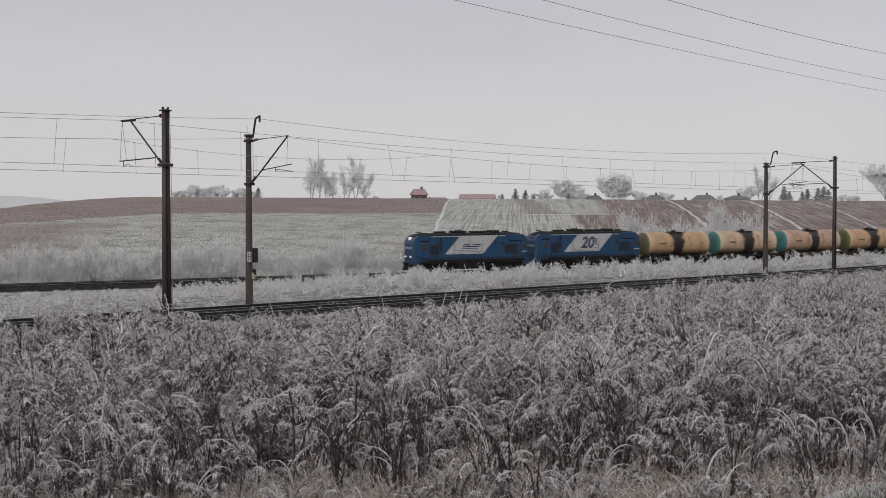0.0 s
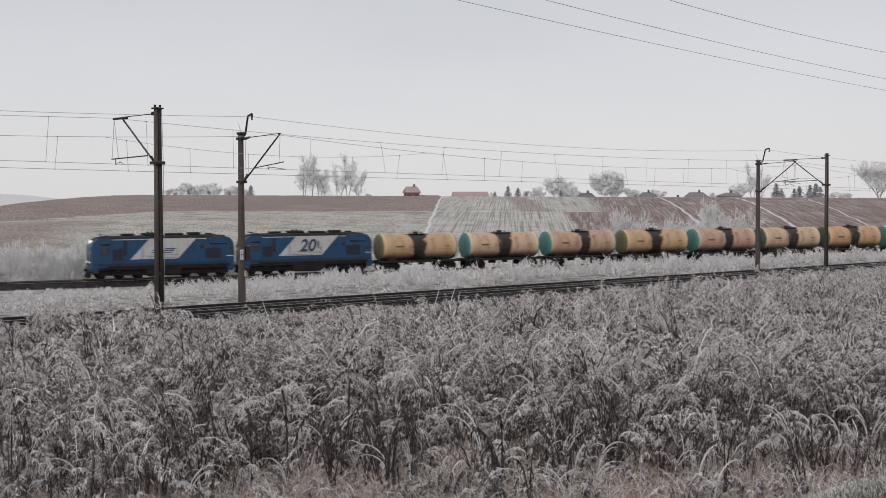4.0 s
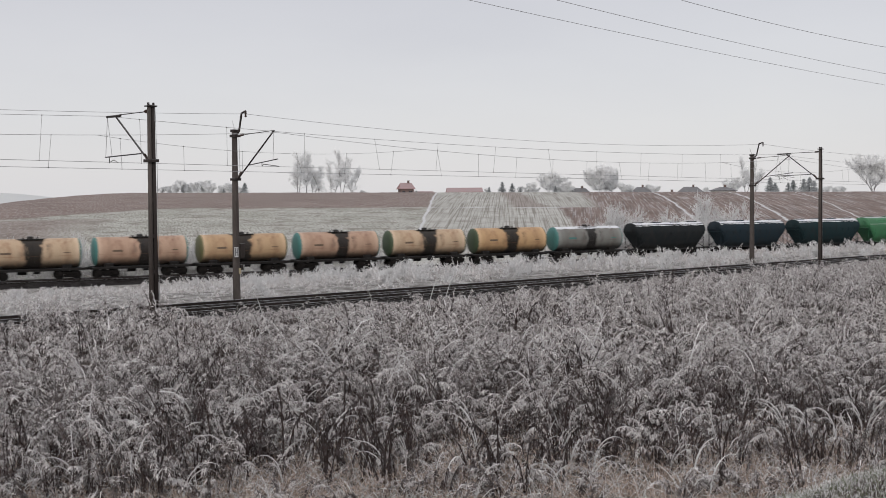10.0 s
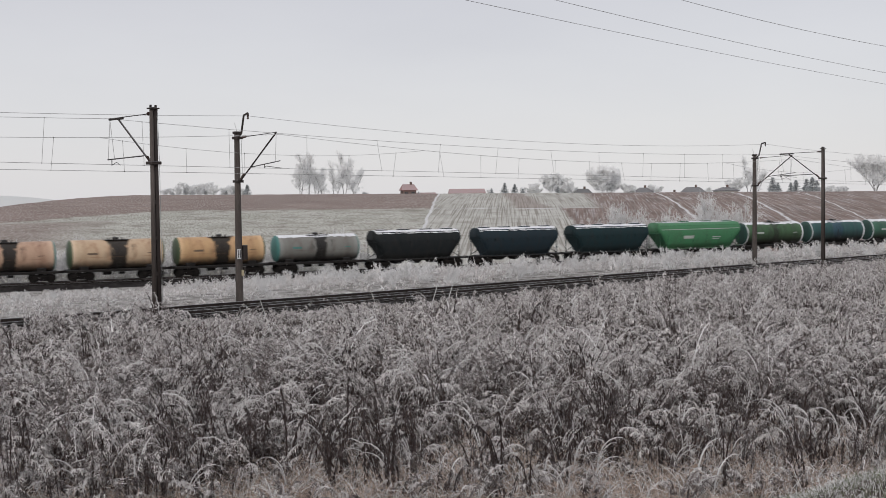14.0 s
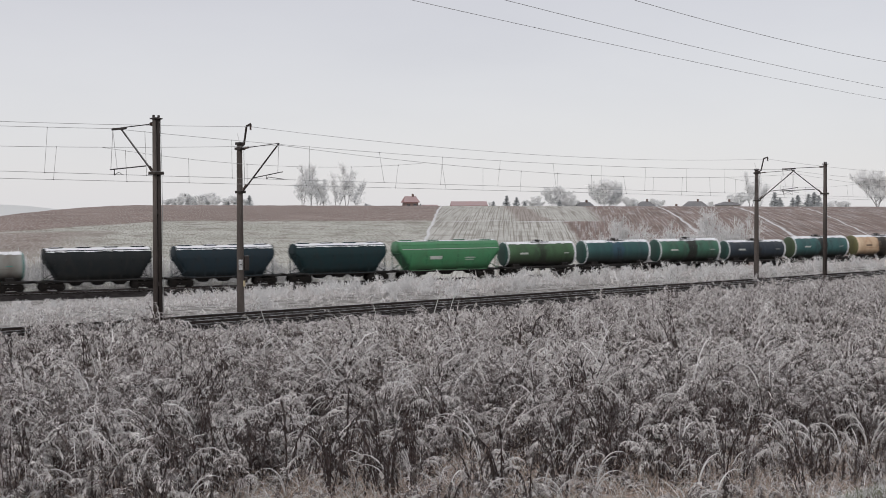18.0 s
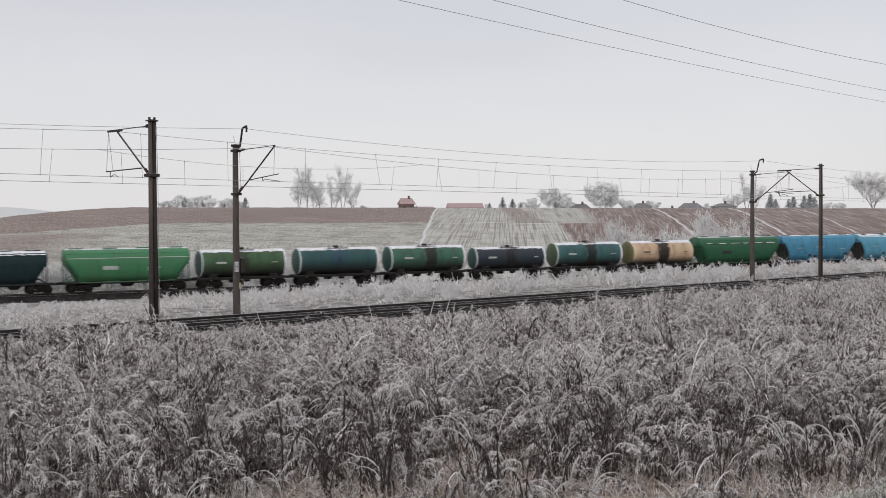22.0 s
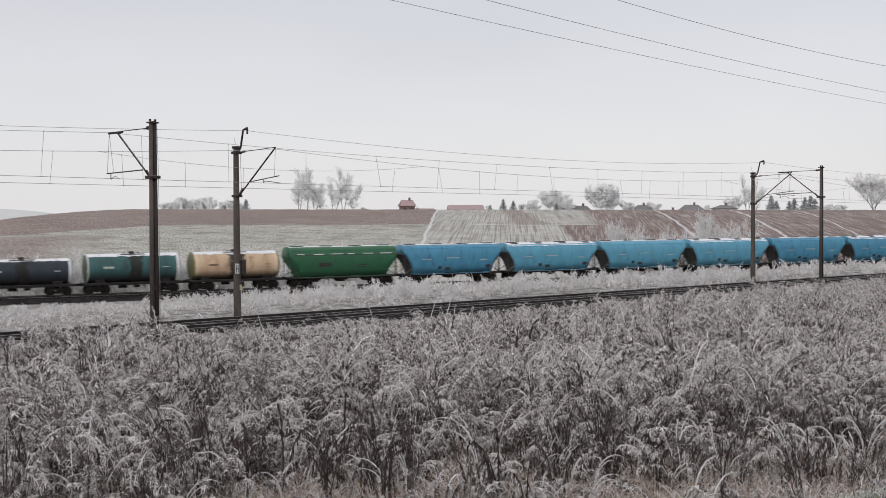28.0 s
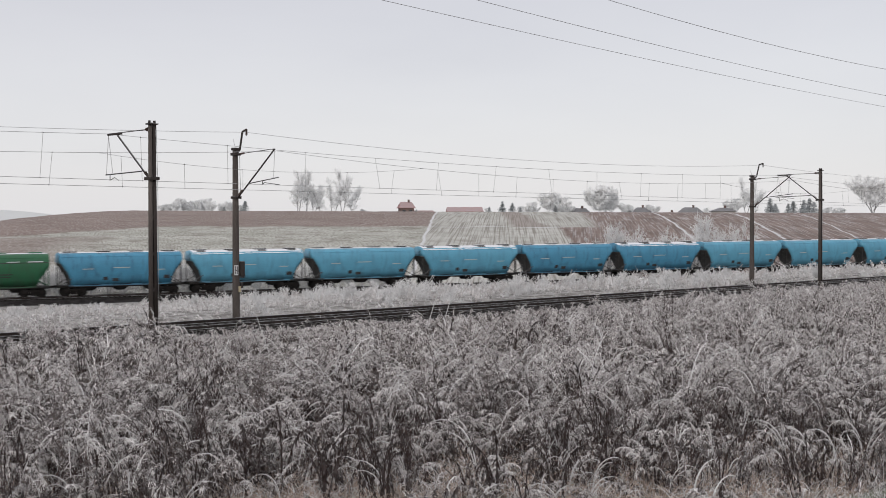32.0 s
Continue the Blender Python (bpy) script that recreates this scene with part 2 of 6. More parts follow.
def rods(pairs, r, n=6):
    bm = bmesh.new()
    for p, q in pairs:
        rod(bm, p, q, r, None, n)
    return bm


def lathe_x(bm, profile, cy, cz, n=28):
    """A body of revolution about an axis along x: (x, radius) from end to end."""
    rings = []
    for x, r in profile:
        if r < 1e-4:
            rings.append([bm.verts.new((x, cy, cz))])
        else:
            rings.append([bm.verts.new((x, cy + r * math.sin(2 * math.pi * i / n), cz + r * math.cos(2 * math.pi * i / n))) for i in range(n)])
    for a, b in zip(rings, rings[1:]):
        for i in range(n):
            j = (i + 1) % n
            if len(a) == 1:
                bm.faces.new((a[0], b[j], b[i]))
            elif len(b) == 1:
                bm.faces.new((a[i], a[j], b[0]))
            else:
                bm.faces.new((a[i], a[j], b[j], b[i]))
    bmesh.ops.recalc_face_normals(bm, faces=bm.faces)
    return bm


def loft(bm, sections, close=True):
    """Joins rings of places, each with the same count, and caps both ends."""
    rings = [[bm.verts.new(p) for p in s] for s in sections]
    n = len(rings[0])
    for a, b in zip(rings, rings[1:]):
        for i in range(n if close else n - 1):
            j = (i + 1) % n
            bm.faces.new((a[i], a[j], b[j], b[i]))
    if close:
        bm.faces.new(rings[0][::-1])
        bm.faces.new(rings[-1])
    bmesh.ops.recalc_face_normals(bm, faces=bm.faces)
    return bm


def thing(name, label, category, m=None, group="", kind=""):
    ob = new(name)
    ob.empty_display_size = 0.2
    if m is not None:
        ob.matrix_world = m
    return tagged(ob, label, category, group, kind)


# ---- ground ----
def field_material():
    m, nt, b = shader("winter_land", 0.95)
    c0 = nt.nodes.new("ShaderNodeTexCoord")
    wob = add(nt, "ShaderNodeTexNoise", Scale=0.12, Detail=3.0)
    nt.links.new(c0.outputs["Object"], wob.inputs["Vector"])
    shift = nt.nodes.new("ShaderNodeVectorMath")
    shift.operation = "MULTIPLY_ADD"
    nt.links.new(wob.outputs["Color"], shift.inputs[0])
    shift.inputs[1].default_value = (1.2, 1.2, 0.0)
    nt.links.new(c0.outputs["Object"], shift.inputs[2])
    sep = nt.nodes.new("ShaderNodeSeparateXYZ")
    nt.links.new(shift.outputs[0], sep.inputs[0])

    def side(p, q, soft=1.5):
        """1 on the left of the line from p to q."""
        r = add(nt, "ShaderNodeMapRange", From_Min=-soft, From_Max=soft)
        a, bb, c = edge_of((p[0] + 0.6, p[1] + 0.6), (q[0] + 0.6, q[1] + 0.6))
        nt.links.new(line_value(nt, sep, a, bb, c), r.inputs[0])
        return r.outputs[0]

    def both(*masks):
        out = masks[0]
        for k in masks[1:]:
            out = calc(nt, "MULTIPLY", out, k)
        return out

    def inverse(k):
        return calc(nt, "SUBTRACT", 1.0, k)

    def rows(angle, across, along, lo, hi, detail=3.0):
        """Furrows that run at an angle from the y axis."""
        mp = nt.nodes.new("ShaderNodeMapping")
        mp.vector_type = "TEXTURE"
        mp.inputs["Rotation"].default_value = (0, 0, radians(angle))
        mp.inputs["Scale"].default_value = (across, along, 400)
        nt.links.new(c0.outputs["Object"], mp.inputs[0])
        return grain(nt, mp.outputs[0], 1.0, detail, lo, hi)

    fine = grain(nt, c0.outputs["Object"], 1.1, 6, 0.35, 0.65)
    rough = grain(nt, c0.outputs["Object"], 0.09, 4, 0.35, 0.65)
    brown = mixed(nt, rough, (0.18, 0.125, 0.105), (0.25, 0.185, 0.16))
    brown = mixed(nt, calc(nt, "MULTIPLY", fine, 0.35), brown, (0.10, 0.075, 0.07))
    plough_l = mixed(nt, calc(nt, "MULTIPLY", rows(10, 0.34, 3.4, 0.46, 0.68, 6.0), 0.5), brown, (0.5, 0.48, 0.47))
    plough_r = mixed(nt, calc(nt, "MULTIPLY", calc(nt, "MULTIPLY", rows(-6.0, 0.5, 30, 0.48, 0.62), grain(nt, c0.outputs["Object"], 0.5, 5, 0.3, 0.62)), 0.62), brown, (0.58, 0.57, 0.58))
    plough_r = mixed(nt, calc(nt, "MULTIPLY", rows(-6.0, 0.62, 40, 0.5, 0.64), 0.45), plough_r, (0.085, 0.065, 0.06))
    pale = mixed(nt, rough, (0.40, 0.40, 0.355), (0.52, 0.515, 0.475))
    stubble = mixed(nt, calc(nt, "MULTIPLY", rows(13, 0.34, 3.2, 0.42, 0.66, 6.0), 0.72), pale, (0.15, 0.135, 0.115))
    stubble = mixed(nt, calc(nt, "MULTIPLY", grain(nt, c0.outputs["Object"], 0.22, 6, 0.5, 0.7), 0.7), stubble, (0.17, 0.145, 0.12))
    sown = mixed(nt, calc(nt, "MULTIPLY", rows(-3, 0.34, 45, 0.45, 0.63), 0.75), mixed(nt, rough, (0.52, 0.515, 0.485), (0.42, 0.415, 0.385)), (0.17, 0.15, 0.125))
    sown = mixed(nt, calc(nt, "MULTIPLY", grain(nt, c0.outputs["Object"], 0.3, 6, 0.5, 0.7), 0.5), sown, (0.2, 0.17, 0.145))
    # the patches of the hillside, from left to right
    lower = side((-63, 280.5), (-3.2, 294), 0.8)
    lower2 = side((-86, 240), (-63, 279), 0.8)
    left = mixed(nt, calc(nt, "MAXIMUM", lower, lower2), stubble, plough_l)
    bare = both(inverse(side((-90, 237), (-50, 258), 3.0)), side((-56, 150), (-70, 262), 6.0))
    left = mixed(nt, calc(nt, "MULTIPLY", bare, 0.75), left, plough_l)
    path = side((-3.6, 249), (-1.0, 410), 0.6)
    brown2 = both(inverse(side((16.7, 299), (17.6, 410), 1.0)), side((24.5, 299), (23.0, 410), 1.0), side((-1.2, 293), (34, 299.5), 0.6))
    sown = mixed(nt, calc(nt, "MULTIPLY", brown2, 0.55), sown, brown)
    sown = mixed(nt, both(inverse(side((26.2, 256.5), (27.6, 298), 0.6)), inverse(side((-1.2, 294), (34, 300.5), 0.6))), sown, plough_r)
    c = mixed(nt, path, sown, left)
    c = mixed(nt, inverse(side((35.0, 270), (43.5, 410), 1.5)), c, plough_r)
    lane = (0.60, 0.60, 0.61)

    def strip(p, q, width):
        a, bb, cc = edge_of((p[0] + 0.6, p[1] + 0.6), (q[0] + 0.6, q[1] + 0.6))
        d = calc(nt, "ABSOLUTE", line_value(nt, sep, a, bb, cc))
        r = add(nt, "ShaderNodeMapRange", From_Min=width, From_Max=width * 0.4)
        nt.links.new(d, r.inputs[0])
        return calc(nt, "MULTIPLY", r.outputs[0], calc(nt, "ADD", calc(nt, "MULTIPLY", fine, 0.6), 0.4))

    def strip_mask(p, q, width):
        return calc(nt, "ADD", strip(p, q, width), calc(nt, "MULTIPLY", strip(p, q, width), 0.45), True)

    for p, q, wd in (((-3.6, 249), (-1.0, 410), 0.42), ((55.1, 285), (67, 410), 0.45), ((74.5, 277), (91.5, 410), 0.5), ((98, 319), (112, 410), 0.3)):
        c = mixed(nt, strip_mask(p, q, wd), c, lane)
    mid = both(strip_mask((-1.2, 293.4), (34, 299.9), 0.9), inverse(path), side((36, 270), (38, 410), 1.0))
    c = mixed(nt, mid, c, lane)
    edge = calc(nt, "MULTIPLY", strip_mask((-62, 417.5), (60, 417.5), 1.6), 0.9)
    c = mixed(nt, edge, c, lane)
    # beyond the crest: land painted paler, distance haze put into its colour
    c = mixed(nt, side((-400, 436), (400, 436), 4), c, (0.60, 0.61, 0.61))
    # the rough grass this side of the hill
    verge = mixed(nt, fine, (0.11, 0.10, 0.09), (0.38, 0.37, 0.36))
    fo = far_place(0, 11.0), far_place(100, 11.0)
    c = mixed(nt, side(fo[0], fo[1], 2.5), verge, c)
    soil = mixed(nt, fine, (0.022, 0.017, 0.015), (0.10, 0.076, 0.064))
    no = near_place(0, 1.0), near_place(100, 1.0)
    c = mixed(nt, side(no[0], no[1], 1.5), soil, c)
    nt.links.new(c, b.inputs["Base Color"])
    bumped(nt, b, fine, 0.5, 0.12)
    return m


M_LAND = field_material()


def build_ground():
    ys = np.concatenate([np.arange(-80, 14, 2.0), np.arange(14, 60, 0.6), np.arange(60, 215, 1.0), np.arange(215, 440, 2.5), 440 * 1.085 ** np.arange(0, 29)])
    a = np.linspace(-1, 1, 241)
    a = np.sign(a) * np.abs(a) ** 1.5
    Y = np.repeat(ys[:, None], len(a), 1)
    X = a[None, :] * (90 + 0.95 * np.abs(ys))[:, None]
    Z = ground_z(X, Y)
    _, w = near_coords(X, Y)
    _, v = far_coords(X, Y)
    verts = np.stack([X, Y, Z], -1).reshape(-1, 3)
    k = np.arange(len(ys) * len(a)).reshape(len(ys), len(a))
    quads = np.stack([k[:-1, :-1], k[:-1, 1:], k[1:, 1:], k[1:, :-1]], -1).reshape(-1, 4)
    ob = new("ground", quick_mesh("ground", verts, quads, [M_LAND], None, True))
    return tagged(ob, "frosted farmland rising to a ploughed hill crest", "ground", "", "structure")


build_ground()


# ---- the two railway lines ----
def rail_mesh(name, s0, s1, place, lateral, z, grade, step=6.0):
    """A rail with foot, web and head, along a straight line."""
    prof = [(-0.075, 0), (0.075, 0), (0.07, 0.02), (0.012, 0.035), (0.012, 0.13), (0.037, 0.14), (0.037, 0.175), (0.028, 0.182), (-0.028, 0.182), (-0.037, 0.175),
            (-0.037, 0.14), (-0.012, 0.13), (-0.012, 0.035), (-0.07, 0.02)]
    bm = bmesh.new()
    n = max(1, round((s1 - s0) / step))
    return loft(bm, [[place(s, lateral + a, z + h - 0.182 + grade * s) for a, h in prof] for s in np.linspace(s0, s1, n + 1)])


def strip_mesh(place, s0, s1, profile, grade, seed, jitter=0.04, step=1.5):
    """A bed of stones: a cross profile drawn along a line, a little uneven."""
    rng = np.random.default_rng(seed)
    bm = bmesh.new()
    secs = []
    for s in np.arange(s0, s1 + 0.1, step):
        secs.append([place(s, a + rng.normal(0, jitter), h + grade * s + rng.normal(0, jitter * 0.5)) for a, h in profile])
    return loft(bm, secs)


def near_flat(s, w, z=0.0):
    return near_place(s, w, z)


def far_flat(s, v, z=0.0):
    x, y, _ = far_place(s, v)
    return (x, y, z)


def sleeper(m, parent, me):
    ob = new("sleeper", me)
    ob.parent = parent
    ob.matrix_basis = m
    return ob


def sleeper_mesh():
    bm = boxes(((-0.13, -1.35, -0.16), (0.13, 1.35, 0.0)), ((-0.1, -0.95, 0.0), (0.1, -0.58, 0.03)), ((-0.1, 0.58, 0.0), (0.1, 0.95, 0.03)), bevel=0.015)
    me = bpy.data.meshes.new("sleeper")
    bm.to_mesh(me)
    bm.free()
    me.materials.append(M_SLEEPER)
    return me


CANT = 0.085      # the near line leans towards the viewer: tangent of the tilt


def build_near_line():
    root = thing("railway_track", "electrified single railway line with dark rails on a frosted ballast bed", "railway track", kind="structure")
    prof = [(-4.3, -0.5), (-3.6, -0.26), (-1.6, NEAR_Z - 0.24 - 0.14), (1.7, NEAR_Z - 0.22 + 0.14), (2.9, -0.5)]
    part("ballast", strip_mesh(near_flat, -75, 170, prof, NEAR_GRADE, 3), M_BALLAST, root)
    for w in (-0.79, 0.79):
        part("rail", rail_mesh("rail", -75, 170, near_flat, w, NEAR_Z + CANT * w, NEAR_GRADE), M_RAIL, root)
    me = sleeper_mesh()
    tilt = math.degrees(math.atan(CANT))
    for i in range(190):
        u = -12 + 0.56 * i
        x, y, _ = near_place(u, 0)
        sleeper(pose(x, y, NEAR_Z + NEAR_GRADE * u - 0.18, 0, 0, 45) @ pose(0, 0, 0, tilt, 0, 0), root, me)


def build_far_line():
    root = thing("railway_track", "freight railway line with dark rails below a frosted bank", "railway track", kind="structure")
    prof = [(-4.0, FAR_Z - 1.0), (-1.9, FAR_Z - 0.3), (1.9, FAR_Z - 0.3), (4.2, FAR_Z - 1.0)]
    part("ballast", strip_mesh(far_flat, -110, 240, prof, FAR_GRADE, 4), M_BALLAST, root)
    for v in (-0.79, 0.79):
        part("rail", rail_mesh("rail", -110, 240, far_flat, v, FAR_Z, FAR_GRADE), M_RAIL, root)
    me = sleeper_mesh()
    heading = math.degrees(math.atan2(FAR_D[1], FAR_D[0]))
    for i in range(270):
        sleeper(pose(*far_place(-48 + 0.56 * i, 0, -0.19), 0, 0, heading), root, me)


build_near_line()
build_far_line()


# ---- overhead line: masts, brackets, wires ----
def insulator(bm, p, q, r=0.07, n=4):
    """A string of porcelain discs between two places."""
    p, q = Vector(p), Vector(q)
    rod(bm, p, q, r * 0.35)
    for i in range(n):
        c = p.lerp(q, (i + 0.5) / n)
        d = (q - p).normalized() * 0.03
        rod(bm, c - d, c + d, r, r * 0.55, 10)
    return bm


def mast_near(s, height, label, thick=0.19):
    """A mast on the viewer's side: local x points across the track, away from the viewer."""
    x, y, _ = near_place(s, -3.57)
    root = thing("catenary_mast", label, "mast", pose(x, y, -0.15, 0, 0, 135), "overhead line masts")
    h = height + 0.15
    # the two poles differ in tone, one near black and one brown
    for k, skin, lab in ((-0.125, M_MAST_BLACK, "black pole of the pair"), (0.125, M_CONCRETE, "weathered brown pole of the pair")):
        part("pole", rod(bmesh.new(), (0, k, 0), (0, k * 0.75, h), thick * 0.58, thick * 0.46, 14), skin, root, lab, True)
    for z in (0.6, 2.2, 3.8, 5.4, 6.9, 8.3, h - 0.1):
        part("cross_tie", boxes(((-0.07, -0.13, z), (0.07, 0.13, z + 0.16))), M_MAST_BLACK, root)
    part("cap", boxes(((-0.16, -0.24, h - 0.03), (0.16, 0.24, h + 0.03)), ((-0.05, -0.17, h + 0.03), (0.05, -0.09, h + 0.16)), ((-0.05, 0.09, h + 0.03), (0.05, 0.17, h + 0.16)), bevel=0.01), M_STEEL, root)
    zc, zt = h * 0.75, h - 0.22
    part("clamp", boxes(((-0.2, -0.26, zc - 0.08), (0.28, 0.26, zc + 0.06)), bevel=0.01), M_STEEL, root)
    bm = rod(bmesh.new(), (0.25, 0, zc), (3.0, 0, h - 0.28), 0.042)
    box(bm, (2.55, -0.05, h - 0.34), (3.75, 0.05, h - 0.24), 0.01)
    part("strut", bm, M_STEEL, root)
    part("tie_rod", rod(bmesh.new(), (0.45, 0, zt), (3.0, 0, h - 0.25), 0.022), M_STEEL, root)
    part("insulator", insulator(bmesh.new(), (0.12, 0, zt + 0.02), (0.5, 0, zt), 0.085), M_PORCELAIN, root)
    part("insulator", insulator(bmesh.new(), (0.3, 0, zc + 0.05), (0.62, 0, zc + 0.32), 0.075), M_PORCELAIN, root)
    part("registration_tube", rod(rod(bmesh.new(), (0.85, 0, zc + 0.34), (3.95, 0, zc + 0.26), 0.028), (3.6, 0, zc + 0.27), (3.6, 0, zc - 0.02), 0.02), M_STEEL, root)
    part("steady_arm", rods([((3.6, 0, zc + 0.0), (3.2, 0, zc + 0.12)), ((3.2, 0, zc + 0.12), (2.85, 0, zc - 0.02))], 0.016), M_STEEL, root)
    part("hanger", rods([((3.7, 0, h - 0.33), (3.92, 0, zc + 0.26)), ((3.7, 0, h - 0.33), (3.35, 0, zc + 0.28))], 0.011), M_WIRE, root)
    part("earth_wire", rods([((-0.02, -0.28, 0.2), (-0.02, -0.26, zc)), ((-0.02, -0.26, zc), (-0.02, -0.2, h))], 0.013), M_WIRE, root)
    return root


def mast_far(s, height, label, box_on=False):
    """A mast on the far side: local x points across the track, towards the viewer."""
    x, y, _ = near_place(s, 3.57)
    root = thing("catenary_mast", label, "mast", pose(x, y, -0.2, 0, 0, -45), "overhead line masts")
    h = height + 0.2
    part("pole", rod(bmesh.new(), (0, 0, 0), (0, 0, h), 0.21, 0.145, 14), M_CONCRETE, root, "tapered grey-brown concrete pole")
    zt, zc = h - 0.32, h * 0.715
    part("cap", boxes(((-0.17, -0.17, h - 0.12), (0.17, 0.17, h + 0.02)), bevel=0.02), M_STEEL, root)
    bm = rods([((0.1, 0.0, h - 0.3), (0.42, 0.0, h - 0.1)), ((0.42, 0, h - 0.1), (0.66, 0, h + 0.85)), ((0.66, 0, h + 0.85), (1.02, 0, h + 0.95)), ((1.02, 0, h + 0.95), (1.02, 0, h + 0.82))], 0.055, 8)
    part("horn", bm, M_STEEL, root, "bent steel horn that carries the top wire")
    for p, q, r, n in (((1.02, 0, h + 0.83), (1.02, 0, h + 0.62), 0.07, 3), ((0.5, 0, zt), (0.85, 0, zt + 0.03), 0.06, 4), ((0.3, 0, zc + 0.1), (0.6, 0, zc + 0.4), 0.07, 4)):
        part("insulator", insulator(bmesh.new(), p, q, r, n), M_PORCELAIN, root)
    for z in (zc, zt):
        part("clamp", boxes(((-0.19, -0.19, z - 0.08), (0.3, 0.19, z + 0.06)), bevel=0.01), M_STEEL, root)
    part("strut", rod(bmesh.new(), (0.25, 0, zc), (3.45, 0, h - 0.2), 0.042), M_STEEL, root)
    part("tie_rod", rod(bmesh.new(), (0.25, 0, zt), (3.5, 0, h - 0.18), 0.02), M_STEEL, root)
    part("registration_tube", rod(rod(bmesh.new(), (1.2, 0, zc + 0.72), (3.75, 0, zc + 0.98), 0.026), (2.4, 0, zc + 0.84), (2.4, 0, zc + 0.62), 0.018), M_STEEL, root)
    part("steady_arm", rods([((2.4, 0, zc + 0.64), (2.55, 0, zc + 0.74)), ((2.55, 0, zc + 0.74), (3.85, 0, zc + 0.6))], 0.018), M_STEEL, root)
    part("hanger", rods([((3.45, 0, h - 0.25), (3.35, 0, zc + 0.95))], 0.011), M_WIRE, root)
    part("stay_wire", rods([((-0.1, 0.12, h - 0.4), (-0.12, 0.15, zc + 0.8)), ((0.17, 0.16, h - 0.4), (0.2, 0.2, zc)), ((-0.05, 0.05, h), (-0.25, 0.05, h + 0.5))], 0.012), M_WIRE, root)
    if box_on:
        sign = part("number_board", boxes(((0.17, -0.24, 2.46), (0.2, 0.02, 3.0)), bevel=0.01), M_PLATE, root, "white board with dark marks")
        part("mark", boxes(((0.203, -0.2, 2.52), (0.209, -0.165, 2.95)), ((0.203, -0.055, 2.52), (0.209, -0.02, 2.95)), ((0.203, -0.165, 2.71), (0.209, -0.055, 2.75))), M_BLACKPAINT, sign)
        part("tag", boxes(((0.16, 0.02, 1.55), (0.215, 0.17, 1.86)), bevel=0.01), M_TAG, root, "small cream tag")
        part("switch_box", boxes(((-0.1, 0.2, 2.4), (0.14, 0.5, 3.2)), ((0.02, 0.19, 1.75), (0.2, 0.34, 2.05)), bevel=0.02), M_STEEL, root)
    return root


A_S, B_S, D_S, C_S = 0.0, 9.65, 59.97, 61.75
mast_near(A_S, 9.5, "tall dark paired concrete catenary mast with steel bracket")
mast_near(D_S, 9.0, "dark paired concrete catenary mast farther down the line")
mast_far(B_S, 9.1, "grey-brown concrete catenary mast with a horn and a white board", True)
mast_far(C_S, 8.85, "slender concrete catenary mast with a horn and a bracket")


def wire(name, points, r, label, parent=None, category="wire"):
    cu = bpy.data.curves.new(name, "CURVE")
    cu.dimensions, cu.bevel_depth, cu.bevel_resolution = "3D", r, 1
    sp = cu.splines.new("POLY")
    sp.points.add(len(points) - 1)
    for p, q in zip(sp.points, points):
        p.co = (*q, 1)
    cu.materials.append(M_WIRE)
    ob = new(name, cu)
    ob.parent = parent
    return tagged(ob, label, category if parent is None else "")


def sagging(p, q, sag, n=24):
    """Places along a hanging wire."""
    out = []
    for i in range(n + 1):
        t = i / n
        out.append(Vector(p).lerp(Vector(q), t) - Vector((0, 0, 4 * sag * t * (1 - t))))
    return out


def span_set(s0, s1, w, tops, lows, sag, drops, name_label, stitch=0.0):
    """Carrying wire, contact wire and droppers over one span and both its neighbours; stitch is the half length of the slack wire under each support."""
    root = thing("catenary", name_label, "overhead wire")
    span = s1 - s0

    def high(u):
        k = (u - s0) / span
        t = k - math.floor(k)
        return tops[0] + (tops[1] - tops[0]) * k - 4 * sag * t * (1 - t)

    def low(u):
        return lows[0] + (lows[1] - lows[0]) * (u - s0) / span

    def slack(u):
        """Height of the stitch wire near a support."""
        c = s0 + span * round((u - s0) / span)
        k = abs(u - c) / stitch
        return high(c - stitch) * (0.5 - 0.5 * (u - c) / stitch) + high(c + stitch) * (0.5 + 0.5 * (u - c) / stitch) - 0.53 * (1 - k * k)

    wire("carrying_wire", [near_place(u, w, high(u)) for u in np.linspace(s0 - span, s1 + span, 97)], 0.011, "", root)
    wire("contact_wire", [near_place(s0 - span, w, low(s0 - span)), near_place(s1 + span, w, low(s1 + span))], 0.012, "", root)
    rng = random.Random(31)
    for k in (-1, 0, 1):
        if stitch and k < 1:
            c = s0 + (k + 1) * span
            wire("stitch_wire", [near_place(u, w + 0.02, slack(u)) for u in np.linspace(c - stitch, c + stitch, 17)], 0.009, "", root)
        for i in range(drops):
            u = s0 + (k + (i + 0.35) / drops) * span
            near_mast = stitch and min((u - s0) % span, span - (u - s0) % span) < stitch - 0.6
            a = near_place(u, w, slack(u) if near_mast else high(u))
            b = near_place(u + rng.uniform(-0.25, 0.35), w, low(u))
            wire("dropper", [a, b], 0.009, "", root)
            for p in (a, b):
                part("clip", boxes(((p[0] - 0.016, p[1] - 0.016, p[2] - 0.025), (p[0] + 0.016, p[1] + 0.016, p[2] + 0.02))), M_STEEL, root)
    return root


